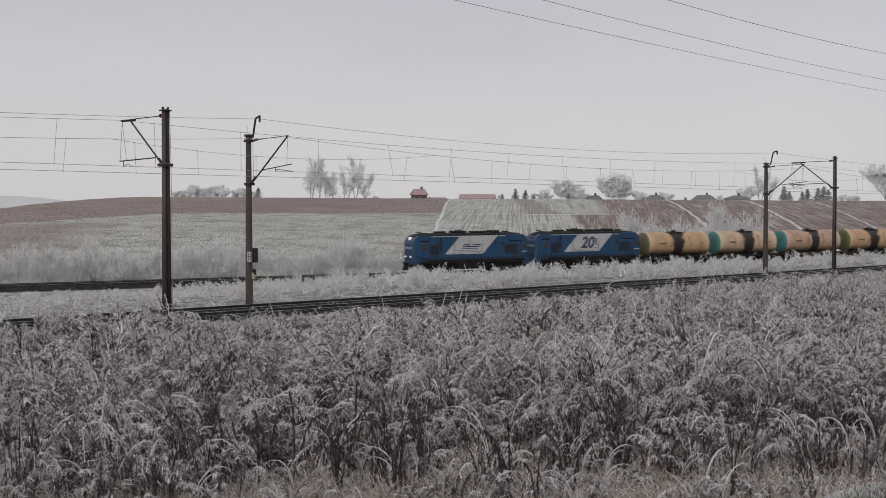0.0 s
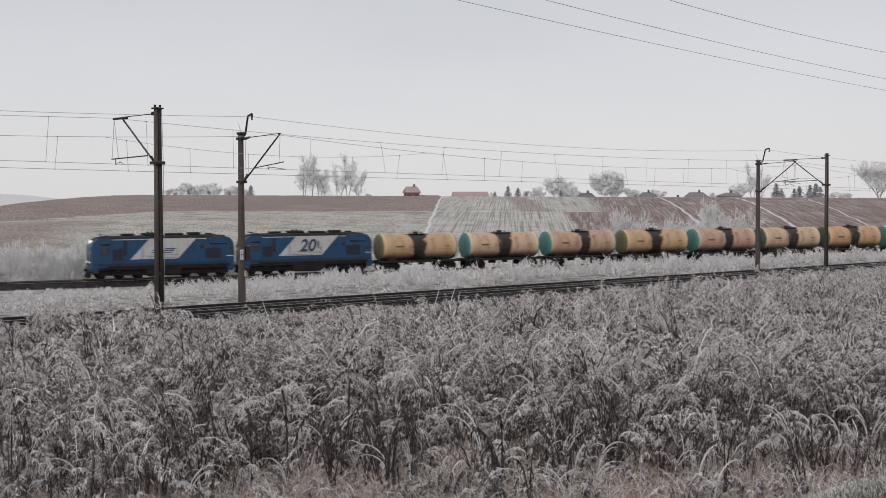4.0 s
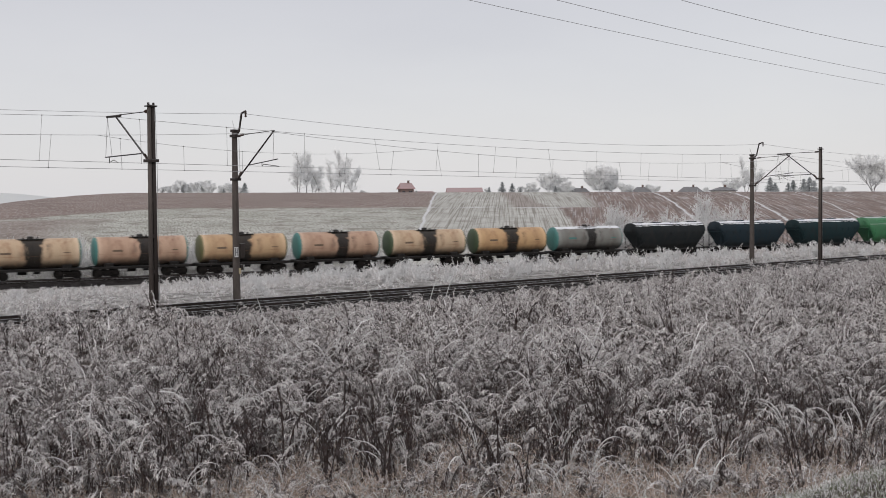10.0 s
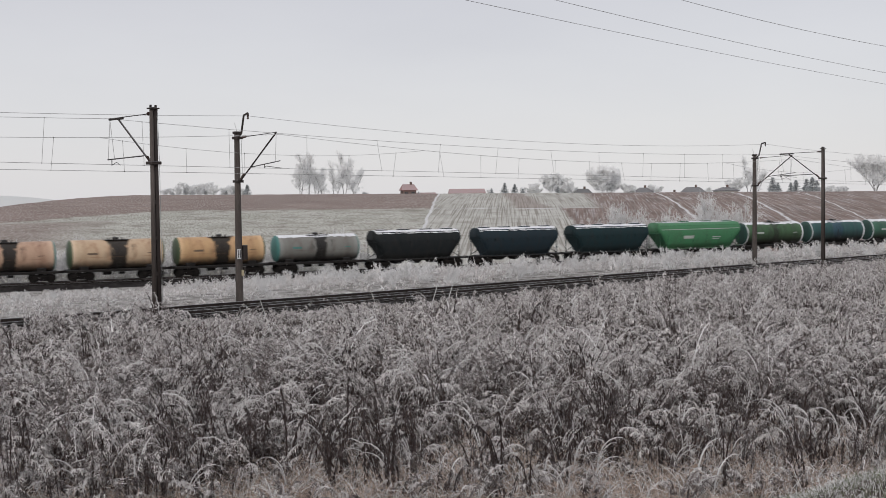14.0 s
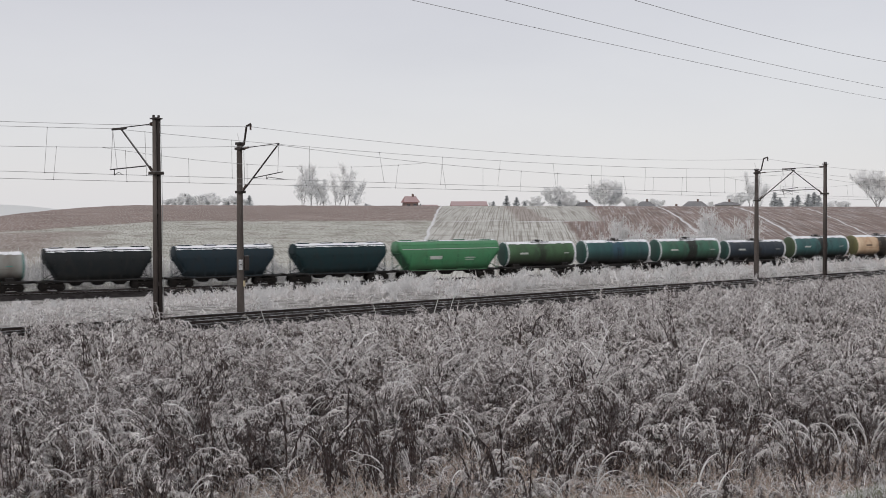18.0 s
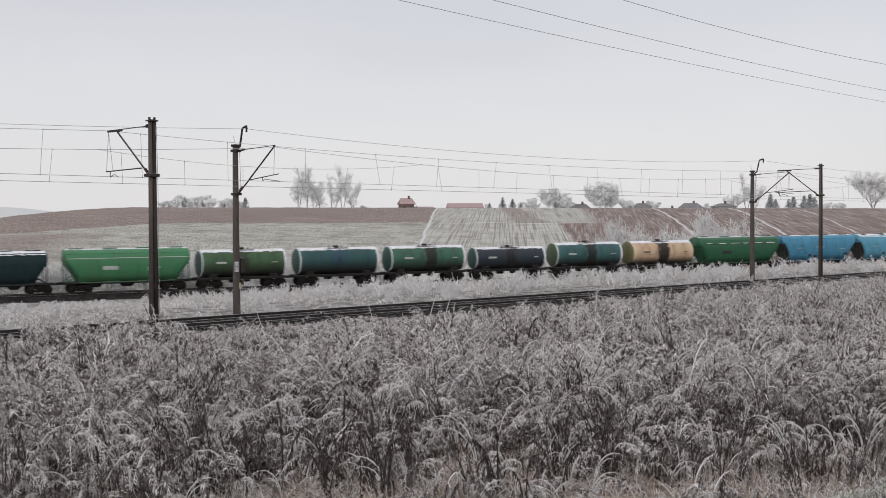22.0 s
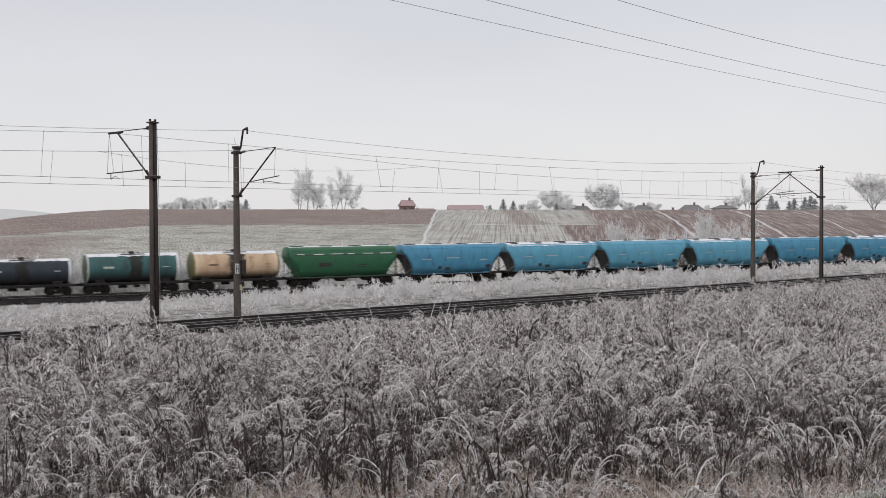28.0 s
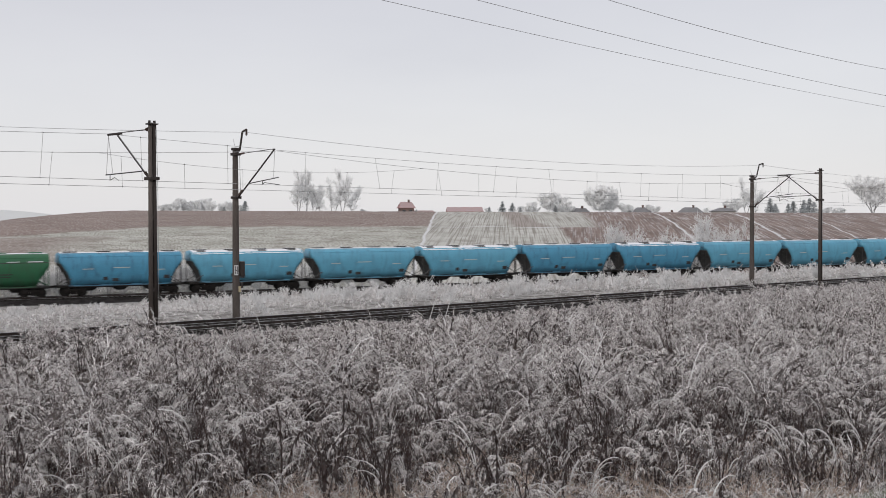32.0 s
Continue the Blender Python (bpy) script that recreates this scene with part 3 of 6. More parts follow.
span_set(A_S, D_S, 0.2, (9.25, 8.69), (7.12, 6.68), 0.53, 12, "rimed overhead wires hung from the nearer masts")
span_set(B_S, C_S, -0.2, (8.79, 8.35), (6.74, 6.42), 0.84, 15, "rimed overhead wires hung from the farther masts", 10.4)
feeder = []
for a, b, za, zb, sag in ((B_S - 51.3, B_S, 9.9, 9.9, 0.5), (B_S, C_S, 9.9, 9.65, 0.68), (C_S, C_S + 51.3, 9.65, 9.5, 0.6)):
    feeder += sagging(near_place(a, 2.55, za), near_place(b, 2.55, zb), sag)[0 if not feeder else 1:]
wire("feeder_wire", feeder, 0.011, "single rimed wire along the mast tops", None, "wire")


def power_line(p, q):
    d = Vector(q) - Vector(p)
    a, b = Vector(p) - d * 1.2, Vector(q) + d * 0.9
    wire("power_line", sagging(a, b, 1.2, 40), 0.011, "dark power line high over the weeds", None, "power line")


power_line((0.69, 52.00, 14.59), (31.99, 92.00, 14.30))
power_line((4.28, 52.00, 14.57), (27.82, 80.00, 13.95))
power_line((9.31, 52.00, 14.55), (22.94, 66.00, 13.95))


# ---- the train: every vehicle's own x runs back along the train from its front coupler, z from the rail head ----
HEADING = math.degrees(math.atan2(FAR_D[1], FAR_D[0]))
PITCH = -math.degrees(math.atan(FAR_GRADE))
VEHICLES, WHEELS = [], []


def train_front(t):
    """Where the front coupler of the first locomotive is along the far track."""
    return 22.8 - 9.5975 * t - 0.00377 * t * t - 0.000213 * t ** 3


def vehicle_pose(s):
    return pose(*far_place(s, 0), 0, PITCH, HEADING)


M_BOGIE = worn("bogie_iron", (0.011, 0.010, 0.010), (0.028, 0.024, 0.022), 0.9, 0, 1.4, 10, 0.6, 0.25, shine=0.12)
M_WHEEL = worn("wheel_steel", (0.013, 0.012, 0.012), (0.03, 0.026, 0.024), 0.8, 0, 2, 12, 0.6, 0.1, shine=0.15)
M_FRAME = worn("frame_black", (0.013, 0.0125, 0.0125), (0.034, 0.03, 0.028), 0.85, 0, 0.9, 9, 0.6, 0.15, 0.1, shine=0.15)
M_RIME = worn("hoar_frost", (0.78, 0.79, 0.82), (0.6, 0.61, 0.64), 0.95, 0, 1.0, 12, 0.5, 0.4)
M_OIL = worn("black_oil_crust", (0.012, 0.011, 0.011), (0.035, 0.03, 0.027), 0.55, 0, 1.5, 12, 0.6, 0.3)


def wheelset_mesh():
    bm = bmesh.new()
    for side in (-0.79, 0.79):
        o = 1 if side > 0 else -1
        rod(bm, (0, side - 0.065, 0), (0, side + 0.065, 0), 0.475, 0.475, 20)
        rod(bm, (0, side - o * 0.065, 0), (0, side - o * 0.1, 0), 0.51, 0.51, 20)
    rod(bm, (0, -1.05, 0), (0, 1.05, 0), 0.09, None, 10)
    me = bpy.data.meshes.new("wheelset")
    bm.to_mesh(me)
    bm.free()
    me.materials.append(M_WHEEL)
    return me


WHEELSET = wheelset_mesh()


def bogie_mesh():
    """A cast three-piece bogie: two side frames with spring nests and a bolster."""
    bm = bmesh.new()
    for y in (-1.02, 1.02):
        box(bm, (-1.25, y - 0.09, 0.62), (1.25, y + 0.09, 0.8), 0.03)
        box(bm, (-0.42, y - 0.1, 0.2), (0.42, y + 0.1, 0.32), 0.02)
        for x in (-0.92, 0.92):
            box(bm, (x - 0.2, y - 0.13, 0.33), (x + 0.2, y + 0.13, 0.68), 0.04)
            rod(bm, (x * 0.78, y, 0.66), (x * 0.42, y, 0.26), 0.075)
        for x in (-0.24, 0.0, 0.24):
            rod(bm, (x, y, 0.3), (x, y, 0.64), 0.09, None, 8)
    box(bm, (-0.22, -1.1, 0.5), (0.22, 1.1, 0.86), 0.03)
    rod(bm, (-0.9, -0.6, 0.45), (-0.9, 0.6, 0.45), 0.05)
    rod(bm, (0.9, -0.6, 0.45), (0.9, 0.6, 0.45), 0.05)
    me = bpy.data.meshes.new("bogie")
    bm.to_mesh(me)
    bm.free()
    me.materials.append(M_BOGIE)
    return me


BOGIE = bogie_mesh()


def bogie(root, x, axles=(-0.925, 0.925)):
    b = new("bogie", BOGIE)
    b.parent, b.location = root, (x, 0, 0)
    for a in axles:
        w = new("wheelset", WHEELSET)
        w.parent, w.location = b, (a, 0, 0.475)
        WHEELS.append(w)
    return b


def couplers(root, length):
    for x, d in ((0.0, 1), (length, -1)):
        bm = boxes(((min(x + d * 0.02, x + d * 0.3), -0.19, 0.92), (max(x + d * 0.02, x + d * 0.3), 0.17, 1.2)), bevel=0.04)
        rod(bm, (x + d * 0.25, 0, 1.05), (x + d * 0.8, 0, 1.05), 0.09)
        part("coupler", bm, M_BOGIE, root)


def paint(name, base, dirt, streak=0.6, mid=0.22, rough=0.55, shine=0.4):
    """Sprayed paint of a wagon with rust streaks that run down and dust from below."""
    m, nt, b = shader(name, rough)
    b.inputs["Specular IOR Level"].default_value = shine
    v = coords(nt, "Object")
    vs = coords(nt, "Object", (1.0, 1.0, 0.22))
    large, small, runs = grain(nt, v, 0.55, 5), grain(nt, v, 11, 5, 0.3, 0.7), grain(nt, vs, 2.4, 5, 0.5, 0.72)
    c = mixed(nt, calc(nt, "MULTIPLY", large, 0.55), base, tuple(0.7 * a + 0.3 * d for a, d in zip(base, dirt)))
    c = mixed(nt, calc(nt, "MULTIPLY", runs, streak), c, dirt)
    c = mixed(nt, calc(nt, "MULTIPLY", small, mid), c, tuple(d * 0.8 for d in dirt))
    sep = nt.nodes.new("ShaderNodeSeparateXYZ")
    nt.links.new(v, sep.inputs[0])
    splash = add(nt, "ShaderNodeMapRange", From_Min=2.6, From_Max=1.2)
    nt.links.new(calc(nt, "ADD", sep.outputs[2], calc(nt, "MULTIPLY", grain(nt, v, 0.8, 5), 0.9)), splash.inputs[0])
    c = mixed(nt, calc(nt, "MULTIPLY", splash.outputs[0], 0.6), c, dirt)
    nt.links.new(c, b.inputs["Base Color"])
    bumped(nt, b, small, 0.1, 0.01)
    return m


def tank_paint(name, base, dirt, stain, width=0.75, strength=0.97, low=0.8, shift=0.0, collar=0.6, soil=2.35):
    """Tank paint with a crust of spilled oil that runs down from the hatch, and a belly dark with dirt and painted
    shade.
    """
    m, nt, b = shader(name, 0.5)
    b.inputs["Specular IOR Level"].default_value = 0.35
    v = coords(nt, "Object")
    sep = nt.nodes.new("ShaderNodeSeparateXYZ")
    nt.links.new(v, sep.inputs[0])
    large, small = grain(nt, v, 0.5, 5), grain(nt, v, 10, 5, 0.3, 0.7)
    runs = grain(nt, coords(nt, "Object", (1.0, 1.0, 0.2)), 2.2, 6, 0.48, 0.75)
    c = mixed(nt, calc(nt, "MULTIPLY", large, 0.6), base, tuple(0.72 * a + 0.28 * d for a, d in zip(base, dirt)))
    c = mixed(nt, calc(nt, "MULTIPLY", runs, 0.62), c, dirt)
    c = mixed(nt, calc(nt, "MULTIPLY", small, 0.22), c, dirt)
    # spilled oil: a straight ragged band from the hatch to the belly, splashed wider on top
    edge = calc(nt, "MULTIPLY", grain(nt, coords(nt, "Object", (1, 1, 0.3)), 2.6, 6, 0.25, 0.75), 0.55)
    off = calc(nt, "SUBTRACT", calc(nt, "ABSOLUTE", calc(nt, "SUBTRACT", sep.outputs[0], 6.01 + shift)), edge)
    off = calc(nt, "SUBTRACT", off, calc(nt, "MULTIPLY", calc(nt, "MAXIMUM", calc(nt, "SUBTRACT", sep.outputs[2], 3.85), 0.0), 0.9))
    r = add(nt, "ShaderNodeMapRange", From_Min=width * 0.7, From_Max=width * 0.42)
    nt.links.new(off, r.inputs[0])
    c = mixed(nt, calc(nt, "MULTIPLY", r.outputs[0], strength), c, stain)
    # splashes beside the band, rust below the straps, paler end courses, a dark seam
    splash = grain(nt, coords(nt, "Object", (1, 1, 0.4)), 1.5, 6, 0.55, 0.66)
    reach = add(nt, "ShaderNodeMapRange", From_Min=2.4, From_Max=0.6)
    nt.links.new(calc(nt, "ABSOLUTE", calc(nt, "SUBTRACT", sep.outputs[0], 6.4 + shift)), reach.inputs[0])
    c = mixed(nt, calc(nt, "MULTIPLY", calc(nt, "MULTIPLY", splash, reach.outputs[0]), 0.75 * strength), c, stain)
    for at in (2.35, 9.67):
        near = add(nt, "ShaderNodeMapRange", From_Min=0.35, From_Max=0.08)
        nt.links.new(calc(nt, "ABSOLUTE", calc(nt, "SUBTRACT", sep.outputs[0], at)), near.inputs[0])
        c = mixed(nt, calc(nt, "MULTIPLY", near.outputs[0], calc(nt, "ADD", calc(nt, "MULTIPLY", runs, 0.45), 0.25)), c, tuple(d * 0.8 for d in dirt))
    ends = add(nt, "ShaderNodeMapRange", From_Min=4.35, From_Max=4.75)
    nt.links.new(calc(nt, "ABSOLUTE", calc(nt, "SUBTRACT", sep.outputs[0], 6.01)), ends.inputs[0])
    c = mixed(nt, calc(nt, "MULTIPLY", ends.outputs[0], collar), c, tuple(min(0.75, a * 1.12 + 0.06) for a in base))
    seam = add(nt, "ShaderNodeMapRange", From_Min=0.05, From_Max=0.025)
    nt.links.new(calc(nt, "ABSOLUTE", calc(nt, "SUBTRACT", sep.outputs[2], 2.62)), seam.inputs[0])
    c = mixed(nt, calc(nt, "MULTIPLY", seam.outputs[0], calc(nt, "MULTIPLY", large, 0.6)), c, dirt)
    # belly darkens downwards: dirt, plus underside shade put into the colour
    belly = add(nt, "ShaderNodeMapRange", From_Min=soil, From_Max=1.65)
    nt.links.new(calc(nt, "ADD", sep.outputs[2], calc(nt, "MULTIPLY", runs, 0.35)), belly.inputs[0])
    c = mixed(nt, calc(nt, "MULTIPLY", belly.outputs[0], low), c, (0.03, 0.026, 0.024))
    nt.links.new(c, b.inputs["Base Color"])
    bumped(nt, b, small, 0.1, 0.01)
    return m


def tank_wagon(label, skin, cap_skin, radius=1.5, rime=False, pale_ring=False, marks=None):
    L = 12.02
    root = thing("tank_wagon", label, "tank wagon", None, "tank wagons of the train")
    radius = radius + 0.08
    zc = 1.3 + radius
    x0, x1 = 0.66, L - 0.66
    d = 0.34
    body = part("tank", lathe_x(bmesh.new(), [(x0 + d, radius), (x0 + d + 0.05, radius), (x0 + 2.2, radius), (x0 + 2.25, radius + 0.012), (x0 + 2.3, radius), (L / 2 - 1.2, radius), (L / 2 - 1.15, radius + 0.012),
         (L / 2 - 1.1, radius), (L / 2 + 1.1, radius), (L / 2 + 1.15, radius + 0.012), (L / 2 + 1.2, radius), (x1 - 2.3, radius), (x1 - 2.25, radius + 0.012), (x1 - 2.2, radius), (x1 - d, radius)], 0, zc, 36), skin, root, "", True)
    for xe, o in ((x0 + d, -1), (x1 - d, 1)):
        prof = [(xe, radius), (xe + o * 0.12, radius * 0.985), (xe + o * 0.22, radius * 0.9), (xe + o * 0.29, radius * 0.7), (xe + o * 0.33, radius * 0.4), (xe + o * d, 0.0)]
        part("tank_end", lathe_x(bmesh.new(), prof, 0, zc, 36), cap_skin, root, "dished tank end", True)
        if pale_ring:
            part("end_ring", lathe_x(bmesh.new(), [(xe - 0.12, radius + 0.006), (xe + o * 0.02, radius + 0.01), (xe + o * 0.13, radius * 0.992), (xe + o * 0.13, radius * 0.9), (xe - 0.12, radius * 0.9)], 0, zc, 36), M_RIME, root, "rimed pale ring")
    # hatch, platform with railing, ladder
    xm, zt = L / 2, zc + radius
    bm = rod(bmesh.new(), (xm, 0, zt - 0.12), (xm, 0, zt + 0.2), 0.36, 0.36, 16)
    rod(bm, (xm, 0, zt + 0.2), (xm, 0, zt + 0.27), 0.4, 0.2, 16)
    rod(bm, (xm + 0.75, 0, zt - 0.1), (xm + 0.75, 0, zt + 0.18), 0.1)
    rod(bm, (xm - 0.75, 0, zt - 0.1), (xm - 0.75, 0, zt + 0.14), 0.09)
    part("hatch", bm, M_OIL, root, "oil-blackened hatch")
    bm = boxes(((xm - 1.35, -0.75, zt - 0.06), (xm + 1.35, -0.42, zt - 0.02)), ((xm - 1.35, 0.42, zt - 0.06), (xm + 1.35, 0.75, zt - 0.02)))
    for x in (xm - 1.3, xm + 1.3):
        for y in (-0.73, 0.73):
            rod(bm, (x, y, zt - 0.25), (x, y, zt + 0.03), 0.02, None, 6)
    part("platform", bm, M_OIL, root)
    for y, o in ((-radius - 0.08, -1), (radius + 0.08, 1)):
        bm = bmesh.new()
        for x in (xm - 0.22, xm + 0.22):
            rod(bm, (x, y, 1.2), (x, y, zc + 0.35), 0.02, None, 6)
            rod(bm, (x, y, zc + 0.35), (x, o * 0.72, zt - 0.02), 0.02, None, 6)
        for k in range(9):
            rod(bm, (xm - 0.22, y, 1.3 + 0.32 * k), (xm + 0.22, y, 1.3 + 0.32 * k), 0.014, None, 5)
        part("ladder", bm, M_OIL if o < 0 else M_FRAME, root)
    # straps over the tank, saddles, underframe
    for x in (2.35, 4.4, L - 4.4, L - 2.35):
        bm = bmesh.new()
        rr = radius + 0.018
        ring = [(rr * math.sin(a), rr * math.cos(a)) for a in np.linspace(-2.2, 2.2, 23)]
        loft(bm, [[(x - 0.05, y, zc + z) for y, z in ring], [(x + 0.05, y, zc + z) for y, z in ring]], False)
        part("strap", bm, skin, root)
    for x in (2.3, L - 2.3):
        part("saddle", boxes(((x - 0.5, -1.15, 1.05), (x + 0.5, 1.15, 1.6)), bevel=0.03), M_FRAME, root)
    part("underframe", boxes(((0.45, -0.28, 0.9), (L - 0.45, 0.28, 1.2)), ((0.45, -1.45, 0.98), (0.75, 1.45, 1.22)), ((L - 0.75, -1.45, 0.98), (L - 0.45, 1.45, 1.22)),
         ((0.6, -1.5, 0.98), (L - 0.6, -1.4, 1.24)), ((0.6, 1.4, 0.98), (L - 0.6, 1.5, 1.24)), bevel=0.015), M_FRAME, root)
    part("air_tank", rod(bmesh.new(), (4.6, 0.3, 0.75), (5.6, 0.3, 0.75), 0.2, None, 12), M_FRAME, root)
    part("brake_cylinder", rod(bmesh.new(), (6.2, -0.5, 0.8), (6.9, -0.5, 0.8), 0.16, None, 12), M_FRAME, root)
    if rime:
        bm = bmesh.new()
        rr = radius + 0.02
        secs = []
        rng = random.Random(len(label))
        for x in np.linspace(x0 + 0.35, x1 - 0.35, 26):
            w = 0.62 + rng.uniform(-0.07, 0.07)
            secs.append([(x, rr * math.sin(a), zc + rr * math.cos(a)) for a in np.linspace(-w, w, 9)])
        loft(bm, secs, False)
        part("frost_cover", bm, M_RIME, root, "white frost along the tank top", True)
    if marks:
        mk = marks
        yy = -(radius + 0.012)
        for xa, za, xb, zb in ((2.6, -0.03, 3.75, 0.2), (9.3, 0.0, 10.0, 0.09)):
            part("lettering", boxes(((xa, yy - 0.004, zc + za), (xb, yy + 0.1, zc + zb))), mk, root)
    bogie(root, 2.11)
    bogie(root, L - 2.11)
    couplers(root, L)
    VEHICLES.append((root, L))
    return root


def grain_hopper(label, skin, dark, L=14.72, rime=0.5, top_w=1.5, black_end=True, ribs=False, height=4.72, slope=1.9, stripe=None, inset=0.55, arched=False):
    """A covered hopper wagon: sides that lean in, end walls that fall away below, a hatched roof."""
    root = thing("hopper_wagon", label, "hopper wagon", None, "hopper wagons of the train")
    x0, x1 = inset, L - inset
    zb, zk = 1.2, 3.35
    ze = zb + 0.86 * (height - zb)
    eave = 1.44 * top_w / 1.45
    # body: barrel-shaped sides and a rounded roof, drawn from end to end
    outline = ((0.0, 1.0), (0.2, 1.27), (0.4, 1.5), (0.6, 1.61), (0.76, 1.57), (0.86, 1.44 * top_w / 1.45), (0.93, 1.2 * top_w / 1.45), (0.975, 0.75), (1.0, 0.0))

    def section(x, low):
        half = []
        for f, w in outline:
            z = zb + f * (height - zb)
            half.append((w, max(z, low + 0.012 * f)))
        p = [(-w, z) for w, z in half] + [(w, z) for w, z in half[-2::-1]]
        return [(x, y, z) for y, z in p]

    def roof_z(y):
        ws = [w for f, w in outline[::-1][:5]]
        return float(np.interp(abs(y), ws, [zb + f * (height - zb) for f, w in outline[::-1][:5]]))

    # the ends fall away below in a curve
    zs = 3.75 if arched else 3.5
    curve = [(0.0, zs), (0.12, zs - 0.1), (0.4 * slope, 3.08), (0.7 * slope, 2.55), (0.9 * slope, 1.9), (slope, zb)] if arched else [(0.0, zs), (0.12, zs - 0.16), (0.35 * slope, 2.85), (0.72 * slope, 2.05), (slope, zb)]
    secs = [section(x0 + d, z) for d, z in curve] + [section(x1 - d, z) for d, z in curve[::-1]]
    part("body", loft(bmesh.new(), secs), skin, root, "", True)
    # end slopes and their ribs
    for xe, o in ((x0, 1), (x1, -1)):
        bm = bmesh.new()
        secs = []
        for d, z in curve[1:]:
            w = float(np.interp((z - zb) / (height - zb), [f for f, _ in outline[:6]], [w for _, w in outline[:6]])) - 0.03
            x = xe + o * d
            secs.append([(x - o * 0.015, -w, z - 0.02), (x - o * 0.015, w, z - 0.02), (x - o * 0.06, w, z - 0.07), (x - o * 0.06, -w, z - 0.07)])
        loft(bm, secs)
        part("end_slope", bm, dark, root, "dark sooty sloped end wall")
        for y in (-1.3, 1.3):
            bm = rod(bmesh.new(), (xe + o * 0.12, y, 1.2), (xe + o * 0.12, y, zs + 0.1), 0.05, None, 6)
            rod(bm, (xe + o * 0.12, y, 1.25), (xe + o * 1.4, y, 2.0), 0.045, None, 6)
            part("end_post", bm, dark, root)
        bm = bmesh.new()
        for k in range(7):
            rod(bm, (xe - o * 0.03, -0.95, 1.35 + 0.45 * k), (xe - o * 0.03, -0.55, 1.35 + 0.45 * k), 0.015, None, 5)
        for y in (-0.95, -0.55):
            rod(bm, (xe - o * 0.03, y, 1.2), (xe - o * 0.03, y, height - 0.3), 0.018, None, 5)
        part("end_ladder", bm, dark, root)
        part("end_platform", boxes(((min(xe - o * 0.1, xe + o * 1.6), -1.3, 1.14), (max(xe - o * 0.1, xe + o * 1.6), 1.3, 1.2)), bevel=0.01), M_FRAME, root)
    if ribs:
        for sgn in (-1, 1):
            for k in range(9):
                x = x0 + 1.0 + (x1 - x0 - 2.0) * k / 8
                low, low_w = (zb, 1.0) if slope < x - x0 < (x1 - x0) - slope else (zb + 1.1, 1.4)
                part("rib", loft(bmesh.new(), [[(x + dx, sgn * (w + 0.0), z) for dx, w, z in ((-0.06, low_w - 0.05, low), (0.06, low_w - 0.05, low), (0.06, low_w + 0.06, low), (-0.06, low_w + 0.06, low))],
                     [(x + dx, sgn * w, z) for dx, w, z in ((-0.06, 1.6, zk), (0.06, 1.6, zk), (0.06, 1.69, zk), (-0.06, 1.69, zk))],
                     [(x + dx, sgn * w, z) for dx, w, z in ((-0.06, eave - 0.02, ze), (0.06, eave - 0.02, ze), (0.06, eave + 0.05, ze), (-0.06, eave + 0.05, ze))]]), skin, root)
    # eaves rail and bottom sill
    for y in (-1, 1):
        part("eaves_rail", boxes(((x0 + 0.05, y * eave - 0.03, ze - 0.03), (x1 - 0.05, y * eave + 0.03, ze + 0.03)), bevel=0.01), skin, root)
        part("sill", boxes(((x0 + slope - 0.2, y * 1.0 - 0.05, zb - 0.14), (x1 - slope + 0.2, y * 1.0 + 0.05, zb + 0.03)), bevel=0.01), dark if ribs else skin, root)
    # roof: frost sheets with the hatches left dark
    for k in range(4):
        x = x0 + 1.3 + (x1 - x0 - 2.6) * k / 3
        hatch = part("roof_hatch", boxes(((x - 0.75, -0.36, height - 0.04), (x + 0.75, 0.36, height + 0.09)), bevel=0.03), dark, root)
        if rime > 0.3:
            part("frost_patch", boxes(((x - 0.55, -0.3, height + 0.088), (x + 0.5, 0.3, height + 0.105)), bevel=0.008), M_RIME, hatch)
        if rime > 0.8 and not ribs:
            for sgn in (-1, 1):
                zr = roof_z(0.9)
                part("roof_hatch", loft(bmesh.new(), [[(x + a * f, sgn * (0.9 + b * f), zr - 0.04 + h - 0.42 * b * f) for a, b in ((-0.5, -0.13), (0.5, -0.13), (0.5, 0.13), (-0.5, 0.13))] for f, h in ((1.0, 0.0), (1.0, 0.1), (0.85, 0.14))]), dark, root)
    if rime:
        bm = bmesh.new()
        rng = random.Random(int(rime * 100) + len(label))
        edge = top_w * (0.985 if rime > 0.8 else 0.55)
        ys = np.linspace(-edge, edge, 11)

        secs = []
        for x in np.linspace(x0 + 0.12, x1 - 0.12, 30):
            j = rng.uniform(0.93, 1.0)
            secs.append([(x, y * j, roof_z(y * j) + 0.02) for y in ys])
        loft(bm, secs, False)
        part("frost_cover", bm, M_RIME, root, "white frost on the wagon roof", True)
    for x in (x0 + 3.4, L / 2, x1 - 3.4):
        bm = loft(bmesh.new(), [[(x - 1.1, -1.1, zb + 0.05), (x + 1.1, -1.1, zb + 0.05), (x + 1.1, 1.1, zb + 0.05), (x - 1.1, 1.1, zb + 0.05)], [(x - 0.4, -0.6, 0.55), (x + 0.4, -0.6, 0.55), (x + 0.4, 0.6, 0.55), (x - 0.4, 0.6, 0.55)]])
        part("discharge_funnel", bm, M_FRAME, root)
